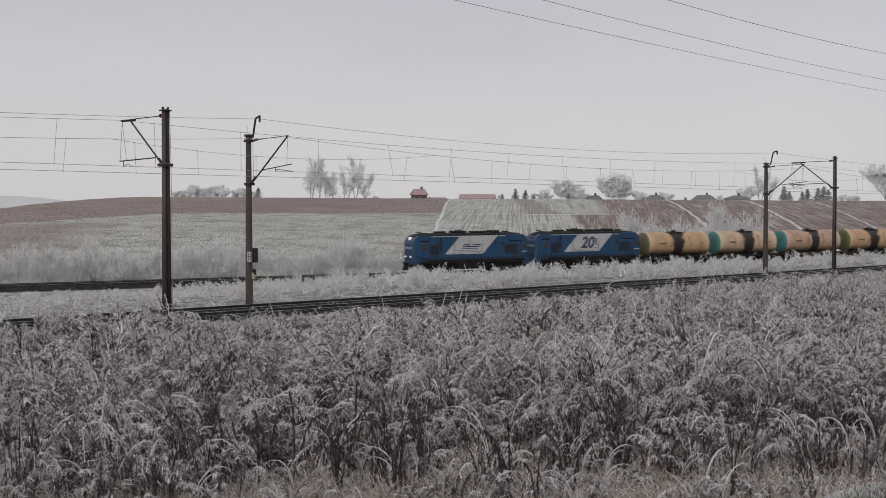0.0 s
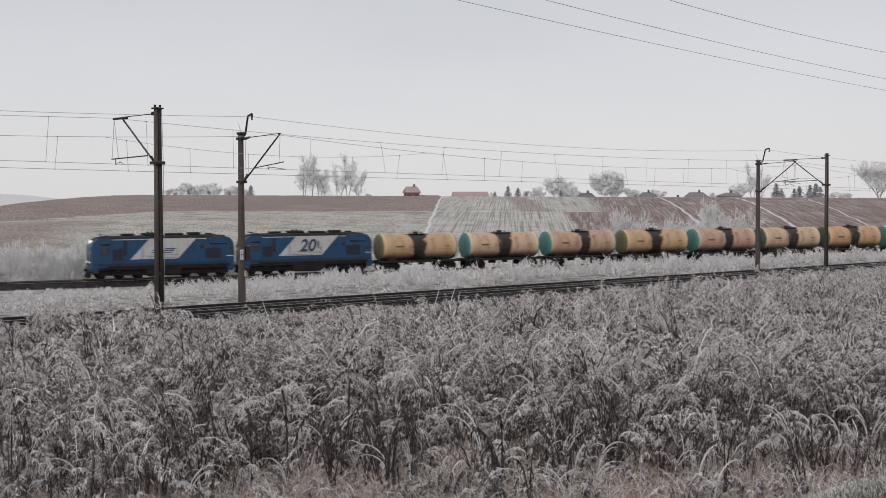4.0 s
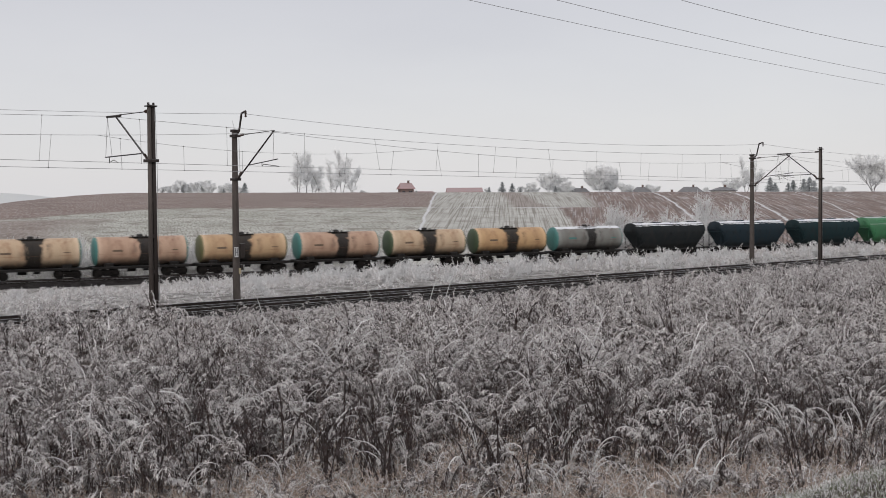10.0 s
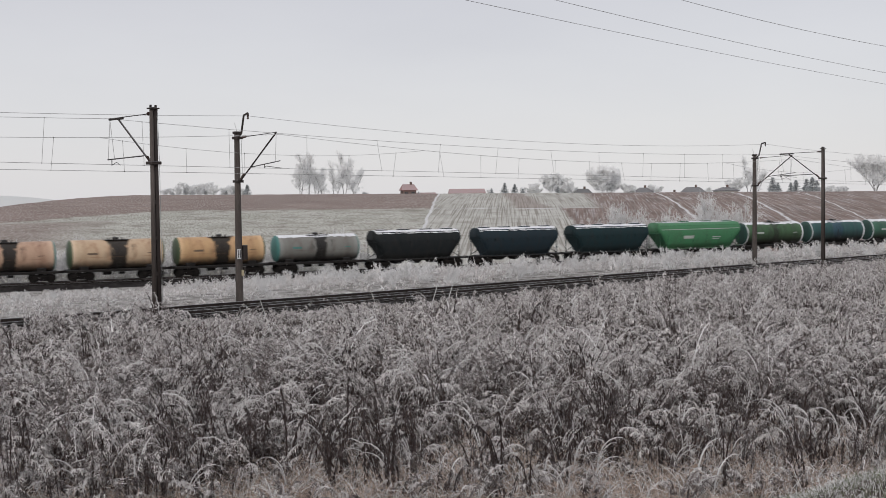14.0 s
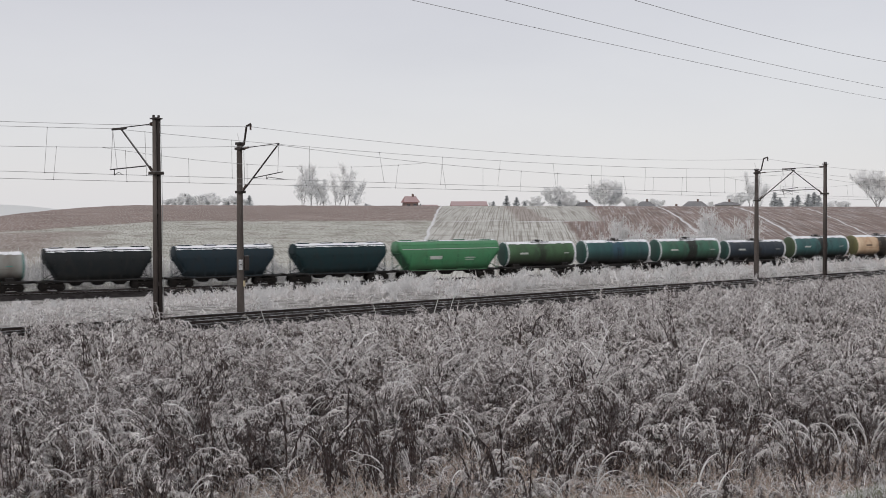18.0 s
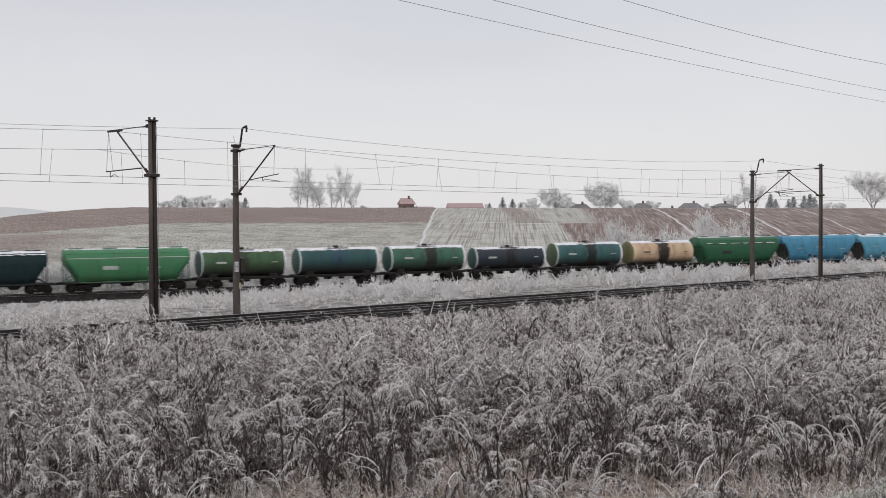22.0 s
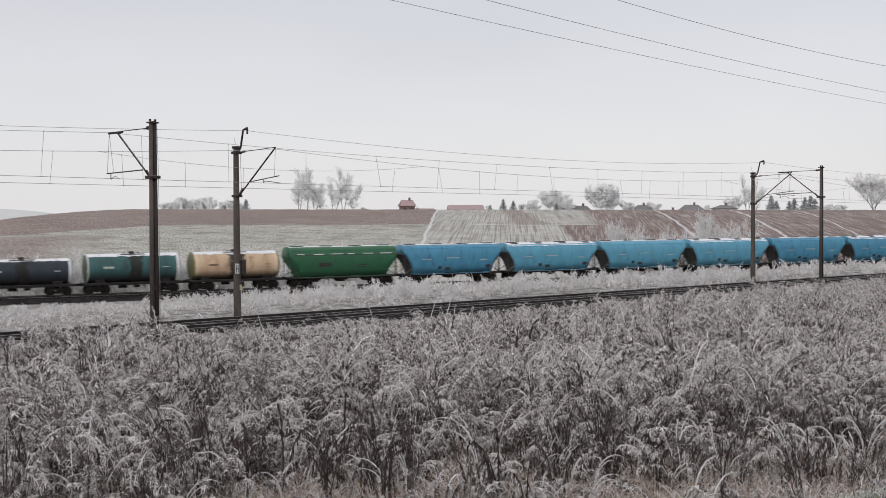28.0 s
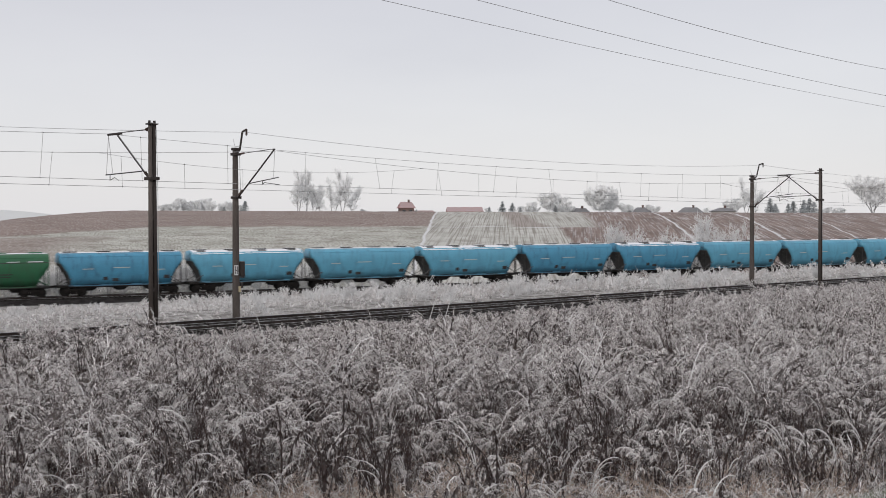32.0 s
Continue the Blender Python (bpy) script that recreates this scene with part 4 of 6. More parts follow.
    part("underframe", boxes(((0.45, -0.28, 0.88), (L - 0.45, 0.28, 1.14)), ((0.45, -1.4, 0.96), (0.7, 1.4, 1.16)), ((L - 0.7, -1.4, 0.96), (L - 0.45, 1.4, 1.16)), ((0.6, -1.4, 1.0), (L - 0.6, -1.32, 1.1)), ((0.6, 1.32, 1.0), (L - 0.6, 1.4, 1.1)), bevel=0.015), M_FRAME, root)
    if stripe:
        stripe(root, L)
    bogie(root, 2.2)
    bogie(root, L - 2.2)
    couplers(root, L)
    VEHICLES.append((root, L))
    return root


M_BLUE = paint("locomotive_blue", (0.010, 0.064, 0.155), (0.013, 0.022, 0.034), 0.65, 0.35, 0.42)
M_LOCO_ROOF = worn("locomotive_roof_grey", (0.02, 0.02, 0.021), (0.05, 0.048, 0.046), 0.85, 0.0, 0.8, 9, 0.7, 0.2, 0.0, shine=0.1)
M_WHITE = paint("stained_white_paint", (0.54, 0.54, 0.54), (0.22, 0.21, 0.2), 0.65, 0.35, 0.45)
M_GRILLE = worn("dark_grille", (0.014, 0.02, 0.035), (0.03, 0.035, 0.045), 0.5, 0.3, 1, 12, 0.5, 0.2)
M_NAVY = worn("navy_lettering", (0.015, 0.03, 0.09), (0.03, 0.05, 0.1), 0.5, 0, 2, 14, 0.3, 0.02)
M_GLASS, _nt, _b = shader("cab_glass", 0.08)
_b.inputs["Base Color"].default_value = (0.03, 0.035, 0.04, 1)
_b.inputs["Specular IOR Level"].default_value = 0.9
M_NAVY_BAND = paint("dark_waist_blue", (0.007, 0.03, 0.075), (0.012, 0.02, 0.03), 0.5, 0.3, 0.5)
# the sky's reflection in the windscreen, painted as a pale base colour
M_SCREEN, _nt, _b = shader("windscreen_sky_reflection", 0.15)
_b.inputs["Base Color"].default_value = (0.30, 0.33, 0.35, 1)
M_LAMP, _nt, _b = shader("lit_headlight", 0.3)
_b.inputs["Base Color"].default_value = (0.9, 0.85, 0.75, 1)
_b.inputs["Emission Color"].default_value = (1.0, 0.92, 0.8, 1)
_b.inputs["Emission Strength"].default_value = 0.75


def locomotive(label, leading, number):
    L, H = 17.5, 4.95
    root = thing("locomotive", label, "locomotive", None, "locomotives of the train")
    x0, x1 = 0.55, L - 0.5

    # body shell: floor line, waist, cantrail; both ends raked and rounded
    def section(x, inset, top, low=1.32):
        w = 1.52 - inset
        return [(x, -w, low), (x, -w, 3.6), (x, -w + 0.03, top - 0.3 if top > 4.3 else 3.64), (x, w - 0.03, top - 0.3 if top > 4.3 else 3.64), (x, w, 3.6), (x, w, low)]
    secs = [section(x0, 0.24, 4.1), section(x0 + 0.25, 0.06, 4.5), section(x0 + 0.75, 0.0, H - 0.05), section(x1 - 0.75, 0.0, H - 0.05), section(x1 - 0.25, 0.06, 4.5), section(x1, 0.24, 4.1)]
    part("body", loft(bmesh.new(), secs), M_BLUE, root, "glossy blue body shell")
    # roof with rounded ends
    secs = []
    for x, top, wd, base in ((x0 + 0.18, 3.9, 1.18, 3.7), (x0 + 0.45, 4.45, 1.4, 3.98), (x0 + 0.95, 4.78, 1.515, 3.85), (x0 + 2.0, H, 1.53, 3.8), (x0 + 2.5, H - 0.06, 1.5, 4.57), (x1 - 3.3, H - 0.06, 1.5, 4.57), (x1 - 2.9, H, 1.53, 3.72), (x1 - 0.95, 4.78, 1.515, 3.75), (x1 - 0.45, 4.45, 1.4, 3.98), (x1 - 0.18, 3.9, 1.18, 3.7)):
        secs.append([(x, -wd - 0.012, base), (x, -wd * 0.93, base + (top - base) * 0.6), (x, -wd * 0.6, top - 0.06), (x, 0, top), (x, wd * 0.6, top - 0.06), (x, wd * 0.93, base + (top - base) * 0.6), (x, wd + 0.012, base)])
    part("roof", loft(bmesh.new(), secs), M_LOCO_ROOF, root, "sooty dark grey roof", True)
    for a, b, z, wy in ((4.2, 5.6, 0.14, 0.5), (6.6, 8.4, 0.2, 0.8), (9.3, 11.2, 0.12, 0.7), (11.9, 13.2, 0.2, 0.75), (14.0, 14.7, 0.1, 0.4)):
        part("roof_unit", boxes(((a, -wy, H - 0.06), (b, wy, H + z)), bevel=0.05), M_LOCO_ROOF, root)
    bm = bmesh.new()
    for x in (7.2, 7.7):
        rod(bm, (x, 0, H + 0.1), (x, 0, H + 0.34), 0.16, None, 12)
    part("exhaust", bm, M_OIL, root)
    for y in (-0.35, 0.35):
        part("horn", rod(bmesh.new(), (1.75, y, H + 0.05), (2.2, y, H + 0.05), 0.08, 0.03), M_STEEL, root)
    # front: windscreens and lamps
    for y in (-0.62, 0.62):
        bm = bmesh.new()
        pts = [(x0 + 0.01, y - 0.5, 2.95), (x0 + 0.01, y + 0.5, 2.95), (x0 + 0.07, y + 0.46, 3.68), (x0 + 0.07, y - 0.46, 3.68)]
        loft(bm, [[(x - 0.03, yy, z) for x, yy, z in pts], [(x + 0.05, yy, z) for x, yy, z in pts]])
        part("windscreen", bm, M_SCREEN, root, "windscreen with the sky's reflection painted pale")
        part("lamp_housing", rod(bmesh.new(), (x0 - 0.04, y * 1.25, 1.95), (x0 + 0.1, y * 1.25, 1.95), 0.2, None, 14), M_BLACKPAINT, root)
        part("headlight", rod(bmesh.new(), (x0 - 0.07, y * 1.25, 1.95), (x0 + 0.0, y * 1.25, 1.95), 0.13, None, 12), M_LAMP if leading else M_GLASS, root)
    part("headlight", rod(bmesh.new(), (x0 + 0.1, 0, 4.2), (x0 + 0.4, 0, 4.22), 0.17, None, 12), M_LAMP if leading else M_GLASS, root)
    part("end_panel", boxes(((x1 + 0.0, -0.55, 1.4), (x1 + 0.05, 0.55, 3.4)), bevel=0.01), M_GRILLE, root)
    part("snow_plough", loft(bmesh.new(), [[(0.3, -1.4, 0.25), (0.3, 1.4, 0.25), (0.55, 1.4, 1.1), (0.55, -1.4, 1.1)], [(0.45, -1.4, 0.25), (0.45, 1.4, 0.25), (0.7, 1.4, 1.1), (0.7, -1.4, 1.1)]]), M_BOGIE, root)
    for x in (0.42, L - 0.7):
        part("buffer_beam", boxes(((x, -1.5, 0.95), (x + 0.28, 1.5, 1.34)), bevel=0.02), M_BLUE, root)
    for sgn in (-1, 1):
        yy = sgn * 1.521
        a, b = min(yy, yy + sgn * 0.025), max(yy, yy + sgn * 0.025)
        side = lambda xa, za, xb, zb_: ((xa, a, za), (xb, b, zb_))
        part("cab_window", boxes(side(1.55, 2.75, 2.55, 3.5), bevel=0.008), M_GLASS, root, "dark cab side window")
        for xa, xb in ((2.95, 4.1), (13.5, 15.4)):
            g = part("grille", boxes(side(xa, 2.15, xb, 3.35), bevel=0.008), M_GRILLE, root, "dark louvred grille")
            for k in range(6):
                part("slat", boxes(((xa + 0.05, min(yy + sgn * 0.02, yy + sgn * 0.05), 2.25 + 0.18 * k), (xb - 0.05, max(yy + sgn * 0.02, yy + sgn * 0.05), 2.31 + 0.18 * k))), M_GRILLE, g)
        part("rear_window", boxes(side(16.1, 2.85, 16.75, 3.35), bevel=0.008), M_GLASS, root)
        part("white_bar", boxes(side(16.0, 2.35, 16.8, 2.45)), M_WHITE, root)
        # white slanted panel
        bm = bmesh.new()
        pts = [(4.9, 2.2), (10.3, 2.2), (12.5, 4.52), (7.1, 4.52)]
        y1, y2 = (yy + sgn * 0.004, yy + sgn * 0.014)
        loft(bm, [[(x, y1, z) for x, z in pts], [(x, y2, z) for x, z in pts]])
        panel = part("white_panel", bm, M_WHITE, root, "slanted white panel with blue marks")
        y3 = yy + sgn * 0.018
        for z in (2.3, 2.47, 2.64):
            part("pin_line", boxes(((5.8 + 0.85 * (z - 2.05), min(yy, y3), z), (9.9 + 0.85 * (z - 2.05), max(yy, y3), z + 0.03))), M_NAVY, panel)
        if number:
            cu = bpy.data.curves.new("number", "FONT")
            cu.shear = 0.22
            cu.body, cu.size, cu.extrude, cu.offset, cu.align_x = "20", 2.0, 0.008, 0.05, "CENTER"
            cu.materials.append(M_NAVY)
            tx = new("numeral", cu)
            tx.parent = panel
            tx.matrix_basis = pose(8.5, yy + sgn * 0.02, 2.72, 90, 0, 0 if sgn < 0 else 180)
            part("mark", boxes(((9.8, min(yy, y3), 3.0), (10.0, max(yy, y3), 3.95)), ((10.2, min(yy, y3), 2.85), (10.28, max(yy, y3), 3.2))), M_NAVY, panel)
        else:
            part("mark", boxes(((7.4, min(yy, y3), 3.08), (9.9, max(yy, y3), 3.22)), ((7.6, min(yy, y3), 3.3), (8.4, max(yy, y3), 3.46)), ((8.8, min(yy, y3), 3.3), (10.1, max(yy, y3), 3.42)), ((7.3, min(yy, y3), 2.86), (9.6, max(yy, y3), 2.95))), M_NAVY, panel)
        part("waist_band", boxes(((x0 + 0.8, min(yy, y3), 1.5), (x1 - 0.8, max(yy, y3), 1.78))), M_NAVY_BAND, root, "dark blue band along the waist")
        part("lower_band", boxes(((x0 + 1.9, min(yy, y3), 1.3), (x1 - 0.6, max(yy, y3), 1.5))), M_FRAME, root)
        part("top_line", boxes(((2.9, min(yy, y3), 4.40), (7.0, max(yy, y3), 4.48)), ((12.6, min(yy, y3), 4.40), (13.6, max(yy, y3), 4.48))), M_WHITE, root, "thin pale line under the roof edge")
        for xa, xb in ((0.62, 1.35), (L - 1.35, L - 0.62)):
            part("corner_skirt", boxes(((xa, sgn * 1.49 - 0.03, 0.72), (xb, sgn * 1.49 + 0.03, 1.42)), bevel=0.02), M_BLUE, root)
        part("side_hatch", boxes(side(12.9, 3.3, 13.3, 3.7), bevel=0.008), M_GRILLE, root)
        part("soot_panel", boxes(side(4.15, 2.7, 4.55, 4.35), bevel=0.008), M_GRILLE, root)
        part("skirt", boxes(((0.9, sgn * 1.45 - 0.04, 1.05), (L - 0.9, sgn * 1.45 + 0.04, 1.36)), bevel=0.01), M_FRAME, root)
        part("handrail", rods([((2.95, sgn * 1.58, 1.6), (2.95, sgn * 1.58, 3.3)), ((3.75, sgn * 1.58, 1.6), (3.75, sgn * 1.58, 3.3))], 0.02), M_STEEL, root)
        part("step", boxes(((3.0, sgn * 1.45 - 0.1, 0.5), (3.7, sgn * 1.45 + 0.1, 0.54)), ((3.0, sgn * 1.45 - 0.1, 0.85), (3.7, sgn * 1.45 + 0.1, 0.89))), M_FRAME, root)
    part("fuel_tank", boxes(((6.7, -1.42, 0.28), (10.8, 1.42, 1.1)), bevel=0.12), M_FRAME, root)
    part("underframe", boxes(((0.6, -1.3, 1.05), (L - 0.6, 1.3, 1.33))), M_FRAME, root)
    for xb in (3.9, L - 3.9):
        bm = bmesh.new()
        for y in (-1.08, 1.08):
            box(bm, (xb - 2.75, y - 0.09, 0.42), (xb + 2.75, y + 0.09, 1.04), 0.03)
            for k in (-2.1, 0, 2.1):
                box(bm, (xb + k - 0.24, y - 0.14, 0.3), (xb + k + 0.24, y + 0.14, 0.76), 0.04)
                for j in (-0.45, 0.45):
                    rod(bm, (xb + k + j, y, 0.5), (xb + k + j, y, 1.0), 0.1, None, 8)
        box(bm, (xb - 0.3, -1.1, 0.7), (xb + 0.3, 1.1, 1.05))
        b = part("bogie", bm, M_BOGIE, root)
        for k in (-2.1, 0, 2.1):
            w = new("wheelset", WHEELSET)
            w.parent, w.location = b, (xb + k, 0, 0.475)
            WHEELS.append(w)
    couplers(root, L)
    VEHICLES.append((root, L))
    return root


# ---- the consist, front to back ----
ORANGE = (0.53, 0.37, 0.22)
RUST = (0.30, 0.15, 0.08)
CRUST = (0.014, 0.012, 0.011)
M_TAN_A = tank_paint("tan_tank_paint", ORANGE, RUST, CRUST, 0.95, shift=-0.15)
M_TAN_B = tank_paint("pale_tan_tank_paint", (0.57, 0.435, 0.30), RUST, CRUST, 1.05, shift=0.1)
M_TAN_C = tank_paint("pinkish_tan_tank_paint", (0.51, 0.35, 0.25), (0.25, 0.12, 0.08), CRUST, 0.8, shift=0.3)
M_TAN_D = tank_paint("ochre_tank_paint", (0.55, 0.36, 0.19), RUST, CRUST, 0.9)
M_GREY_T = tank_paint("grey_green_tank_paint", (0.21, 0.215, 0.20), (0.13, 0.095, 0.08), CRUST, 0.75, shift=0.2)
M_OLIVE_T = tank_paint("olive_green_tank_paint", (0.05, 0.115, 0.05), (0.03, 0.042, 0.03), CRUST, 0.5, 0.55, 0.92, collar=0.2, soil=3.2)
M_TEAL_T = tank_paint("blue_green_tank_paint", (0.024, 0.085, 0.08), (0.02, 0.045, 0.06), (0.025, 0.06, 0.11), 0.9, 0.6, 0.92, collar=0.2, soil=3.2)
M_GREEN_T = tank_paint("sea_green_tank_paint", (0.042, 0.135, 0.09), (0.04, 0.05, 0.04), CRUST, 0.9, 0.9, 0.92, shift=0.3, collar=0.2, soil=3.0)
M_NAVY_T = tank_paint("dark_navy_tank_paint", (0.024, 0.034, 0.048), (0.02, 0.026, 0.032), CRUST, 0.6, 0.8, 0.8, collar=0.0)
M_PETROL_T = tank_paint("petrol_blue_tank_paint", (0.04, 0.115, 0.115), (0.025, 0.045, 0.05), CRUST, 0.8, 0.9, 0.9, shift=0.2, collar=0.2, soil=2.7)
M_CAP_OLIVE = paint("olive_cap_paint", (0.15, 0.145, 0.065), (0.09, 0.08, 0.05))
M_CAP_TEAL = paint("turquoise_cap_paint", (0.085, 0.24, 0.22), (0.05, 0.12, 0.12))
M_CAP_GREEN = paint("green_cap_paint", (0.075, 0.105, 0.058), (0.05, 0.06, 0.04))
M_CAP_DARK = paint("dark_green_cap_paint", (0.04, 0.10, 0.085), (0.03, 0.04, 0.04))
M_LIGHT_MARK = worn("pale_lettering", (0.5, 0.52, 0.5), (0.3, 0.32, 0.3), 0.6, 0, 2, 12, 0.5, 0.02)
M_DARK_MARK = worn("dark_lettering", (0.2, 0.135, 0.09), (0.09, 0.06, 0.045), 0.7, 0, 2, 12, 0.5, 0.02)

locomotive("blue diesel locomotive with lit headlights and white side panel", True, False)
locomotive("blue diesel locomotive with the number 20 on white", False, True)
tank_wagon("tan oil tank wagon with olive end and black spill", M_TAN_A, M_CAP_OLIVE, 1.54, marks=M_DARK_MARK)
tank_wagon("pale tan oil tank wagon with turquoise end and black spill", M_TAN_B, M_CAP_TEAL, 1.54, marks=M_DARK_MARK)
tank_wagon("pinkish tan oil tank wagon with turquoise end, oil-streaked", M_TAN_C, M_CAP_TEAL, 1.54, marks=M_DARK_MARK)
tank_wagon("tan oil tank wagon with dull olive end and black spill", M_TAN_A, M_CAP_OLIVE, 1.54, marks=M_DARK_MARK)
tank_wagon("pale tan oil tank wagon with turquoise end and narrow spill", M_TAN_C, M_CAP_TEAL, 1.54, marks=M_DARK_MARK)
tank_wagon("weathered tan oil tank wagon with dark green end", M_TAN_B, M_CAP_GREEN, 1.54, marks=M_DARK_MARK)
tank_wagon("ochre oil tank wagon with dark green end and spill", M_TAN_D, M_CAP_GREEN, 1.54, marks=M_DARK_MARK)
tank_wagon("grey-green tank wagon with turquoise end and half-frosted top", M_GREY_T, M_CAP_TEAL, 1.5, rime=True, marks=M_CAP_TEAL)

M_BLACK_H = paint("blackened_wagon_paint", (0.015, 0.02, 0.023), (0.035, 0.032, 0.03), 0.5, 0.35, 0.75, 0.15)
M_SLATE_H = paint("slate_blue_wagon_paint", (0.018, 0.034, 0.046), (0.03, 0.03, 0.03), 0.5, 0.35, 0.75, 0.15)
M_TEALBLACK_H = paint("dark_teal_wagon_paint", (0.014, 0.036, 0.042), (0.026, 0.028, 0.028), 0.5, 0.35, 0.75, 0.15)
M_DARKEND = worn("sooty_end_paint", (0.03, 0.03, 0.032), (0.07, 0.065, 0.06), 0.85, 0, 1, 9, 0.6, 0.2, 0.2)
M_GRASSGREEN = paint("bright_green_wagon_paint", (0.055, 0.22, 0.10), (0.06, 0.08, 0.05), 0.3, 0.2, 0.5)
M_BOTTLE = paint("bottle_green_wagon_paint", (0.022, 0.13, 0.06), (0.04, 0.05, 0.035), 0.4, 0.25, 0.5)
M_SKY_A = paint("sky_blue_wagon_paint", (0.115, 0.365, 0.52), (0.05, 0.10, 0.13), 0.35, 0.16, 0.45)
M_SKY_B = paint("dusty_blue_wagon_paint", (0.075, 0.295, 0.46), (0.035, 0.07, 0.11), 0.55, 0.25, 0.5)


def on_side(root, name, xa, xb, za, zb, mat, label=""):
    """A thin plate that follows the bulging side of a hopper wagon."""
    secs = []
    for z in (za, (za + zb) / 2, zb):
        w = float(np.interp((z - 1.2) / 3.65, (0.0, 0.2, 0.4, 0.6, 0.76), (1.0, 1.27, 1.5, 1.61, 1.57)))
        secs.append([(xa, -w - 0.02, z), (xb, -w - 0.02, z), (xb, -w + 0.04, z), (xa, -w + 0.04, z)])
    return part(name, loft(bmesh.new(), secs), mat, root, label)


def sign_on(x, z, w, h, mat, line, frosted=False):
    def put(root, L):
        on_side(root, "waist_line", 0.75, L - 0.75, 3.78, 3.85, line)
        if frosted:
            for k in range(6):
                on_side(root, "frost_patch", 1.4 + 2.15 * k, 2.3 + 2.15 * k + 0.35 * (k % 3), 3.9 - 0.02 * (k % 2), 3.965, M_RIME)
        on_side(root, "sign_panel", x, x + w, z, z + h, mat, "lettering panel")
        on_side(root, "lettering", x + 5.0, x + 6.4, z + 0.1, z + 0.22, mat)
        on_side(root, "lettering", x + 5.0, x + 6.2, z - 0.15, z - 0.05, mat)
        for k in range(6):
            on_side(root, "side_rib", 1.9 + 2.2 * k, 1.98 + 2.2 * k, 1.9, 3.75, M_BOTTLE)
    return put


def small_marks(root, L):
    for xa, xb, za in ((3.0, 4.2, 2.95), (6.4, 8.2, 3.05), (11.2, 12.2, 2.75)):
        on_side(root, "lettering", xa, xb, za, za + 0.09, M_LIGHT_MARK)
    on_side(root, "dark_plate", 12.1, 12.75, 1.75, 2.15, M_DARKEND)
    # thin dark sheets in place of the smudges low on the side
    on_side(root, "dark_patch", 5.3, 5.8, 1.7, 2.1, M_DARKEND)
    on_side(root, "dark_patch", 6.3, 7.0, 1.55, 1.9, M_DARKEND)


for skin, lab in ((M_BLACK_H, "blackened covered hopper wagon with frost on its roof"), (M_SLATE_H, "slate-blue ribbed hopper wagon with frosted roof"), (M_TEALBLACK_H, "dark teal ribbed hopper wagon with frosted roof")):
    grain_hopper(lab, skin, skin, 14.5, 0.95, 1.35, True, True, 4.75, 1.35, None, 1.4)
grain_hopper("bright green covered hopper wagon with pale lettering", M_GRASSGREEN, M_BOTTLE, 15.0, 0.25, 1.42, height=4.85, slope=1.5, stripe=sign_on(4.6, 2.5, 1.7, 0.42, M_LIGHT_MARK, M_LIGHT_MARK))
tank_wagon("olive green tank wagon with rimed ends and frosted top", M_OLIVE_T, M_CAP_DARK, 1.5, True, True, M_LIGHT_MARK)
tank_wagon("blue-green tank wagon with rimed ends and frosted top", M_TEAL_T, M_CAP_DARK, 1.5, True, True, None)
tank_wagon("sea-green tank wagon with black spill and frosted top", M_GREEN_T, M_CAP_DARK, 1.5, True, True, M_LIGHT_MARK)
tank_wagon("low dark navy tank wagon with frosted top", M_NAVY_T, M_CAP_DARK, 1.3, True, True, M_LIGHT_MARK)
tank_wagon("petrol-blue tank wagon with green end and black spill", M_PETROL_T, M_CAP_GREEN, 1.5, True, True, M_LIGHT_MARK)
tank_wagon("pale tan tank wagon with olive end and frosted top", M_TAN_B, M_CAP_OLIVE, 1.5, True, False, M_DARK_MARK)
grain_hopper("dark green covered hopper wagon with patchy frost", M_BOTTLE, M_BOTTLE, 15.0, 0.28, 1.42, height=4.85, slope=1.4, stripe=sign_on(4.2, 2.4, 1.6, 0.5, M_DARKEND, M_DARKEND, True))
for k in range(10):
    rime = (0.2, 0.95, 0.22, 0.9, 0.25, 0.92, 0.3, 0.26, 0.35, 0.9)[k]
    lab = "blue covered hopper wagon with white frosted roof" if rime > 0.8 else "blue covered hopper wagon with bare streaked roof"
    grain_hopper(lab, M_SKY_B if k in (0, 4, 5) else M_SKY_A, M_DARKEND, 14.75, rime, 1.45, height=4.85, slope=1.25, stripe=small_marks, arched=True)


def motions():
    offset = 0.0
    times = [0, 2, 4, 6, 8, 10, 12, 14, 16, 18, 20, 22, 24, 26, 28, 30, 32]
    for root, length in VEHICLES:
        walk(root, [(t, vehicle_pose(train_front(t) + offset)) for t in times])
        offset += length
    # every wheelset rolls without slip: 0.475 m radius
    steps = [i / 15 for i in range(481)]
    roll = [-math.degrees((train_front(0) - train_front(t)) / 0.475) for t in steps]
    for w in WHEELS:
        x, y, z = w.location
        walk(w, [(t, pose(x, y, z, 0, a, 0)) for t, a in zip(steps, roll)])


# ---- plants ----
def arcs(rng, base, az, lean, curl, length, segs, late=1.0):
    """Stems that start at base, leave the vertical by lean and bend on by curl: places along each one."""
    n = len(base)
    out = np.zeros((n, segs + 1, 3))
    out[:, 0] = base
    step = length / segs
    for i in range(segs):
        a = lean + curl * ((i + 0.5) / segs) ** late
        out[:, i + 1, 0] = out[:, i, 0] + step * np.sin(a) * np.cos(az)
        out[:, i + 1, 1] = out[:, i, 1] + step * np.sin(a) * np.sin(az)
        out[:, i + 1, 2] = out[:, i, 2] + step * np.cos(a)
    return out


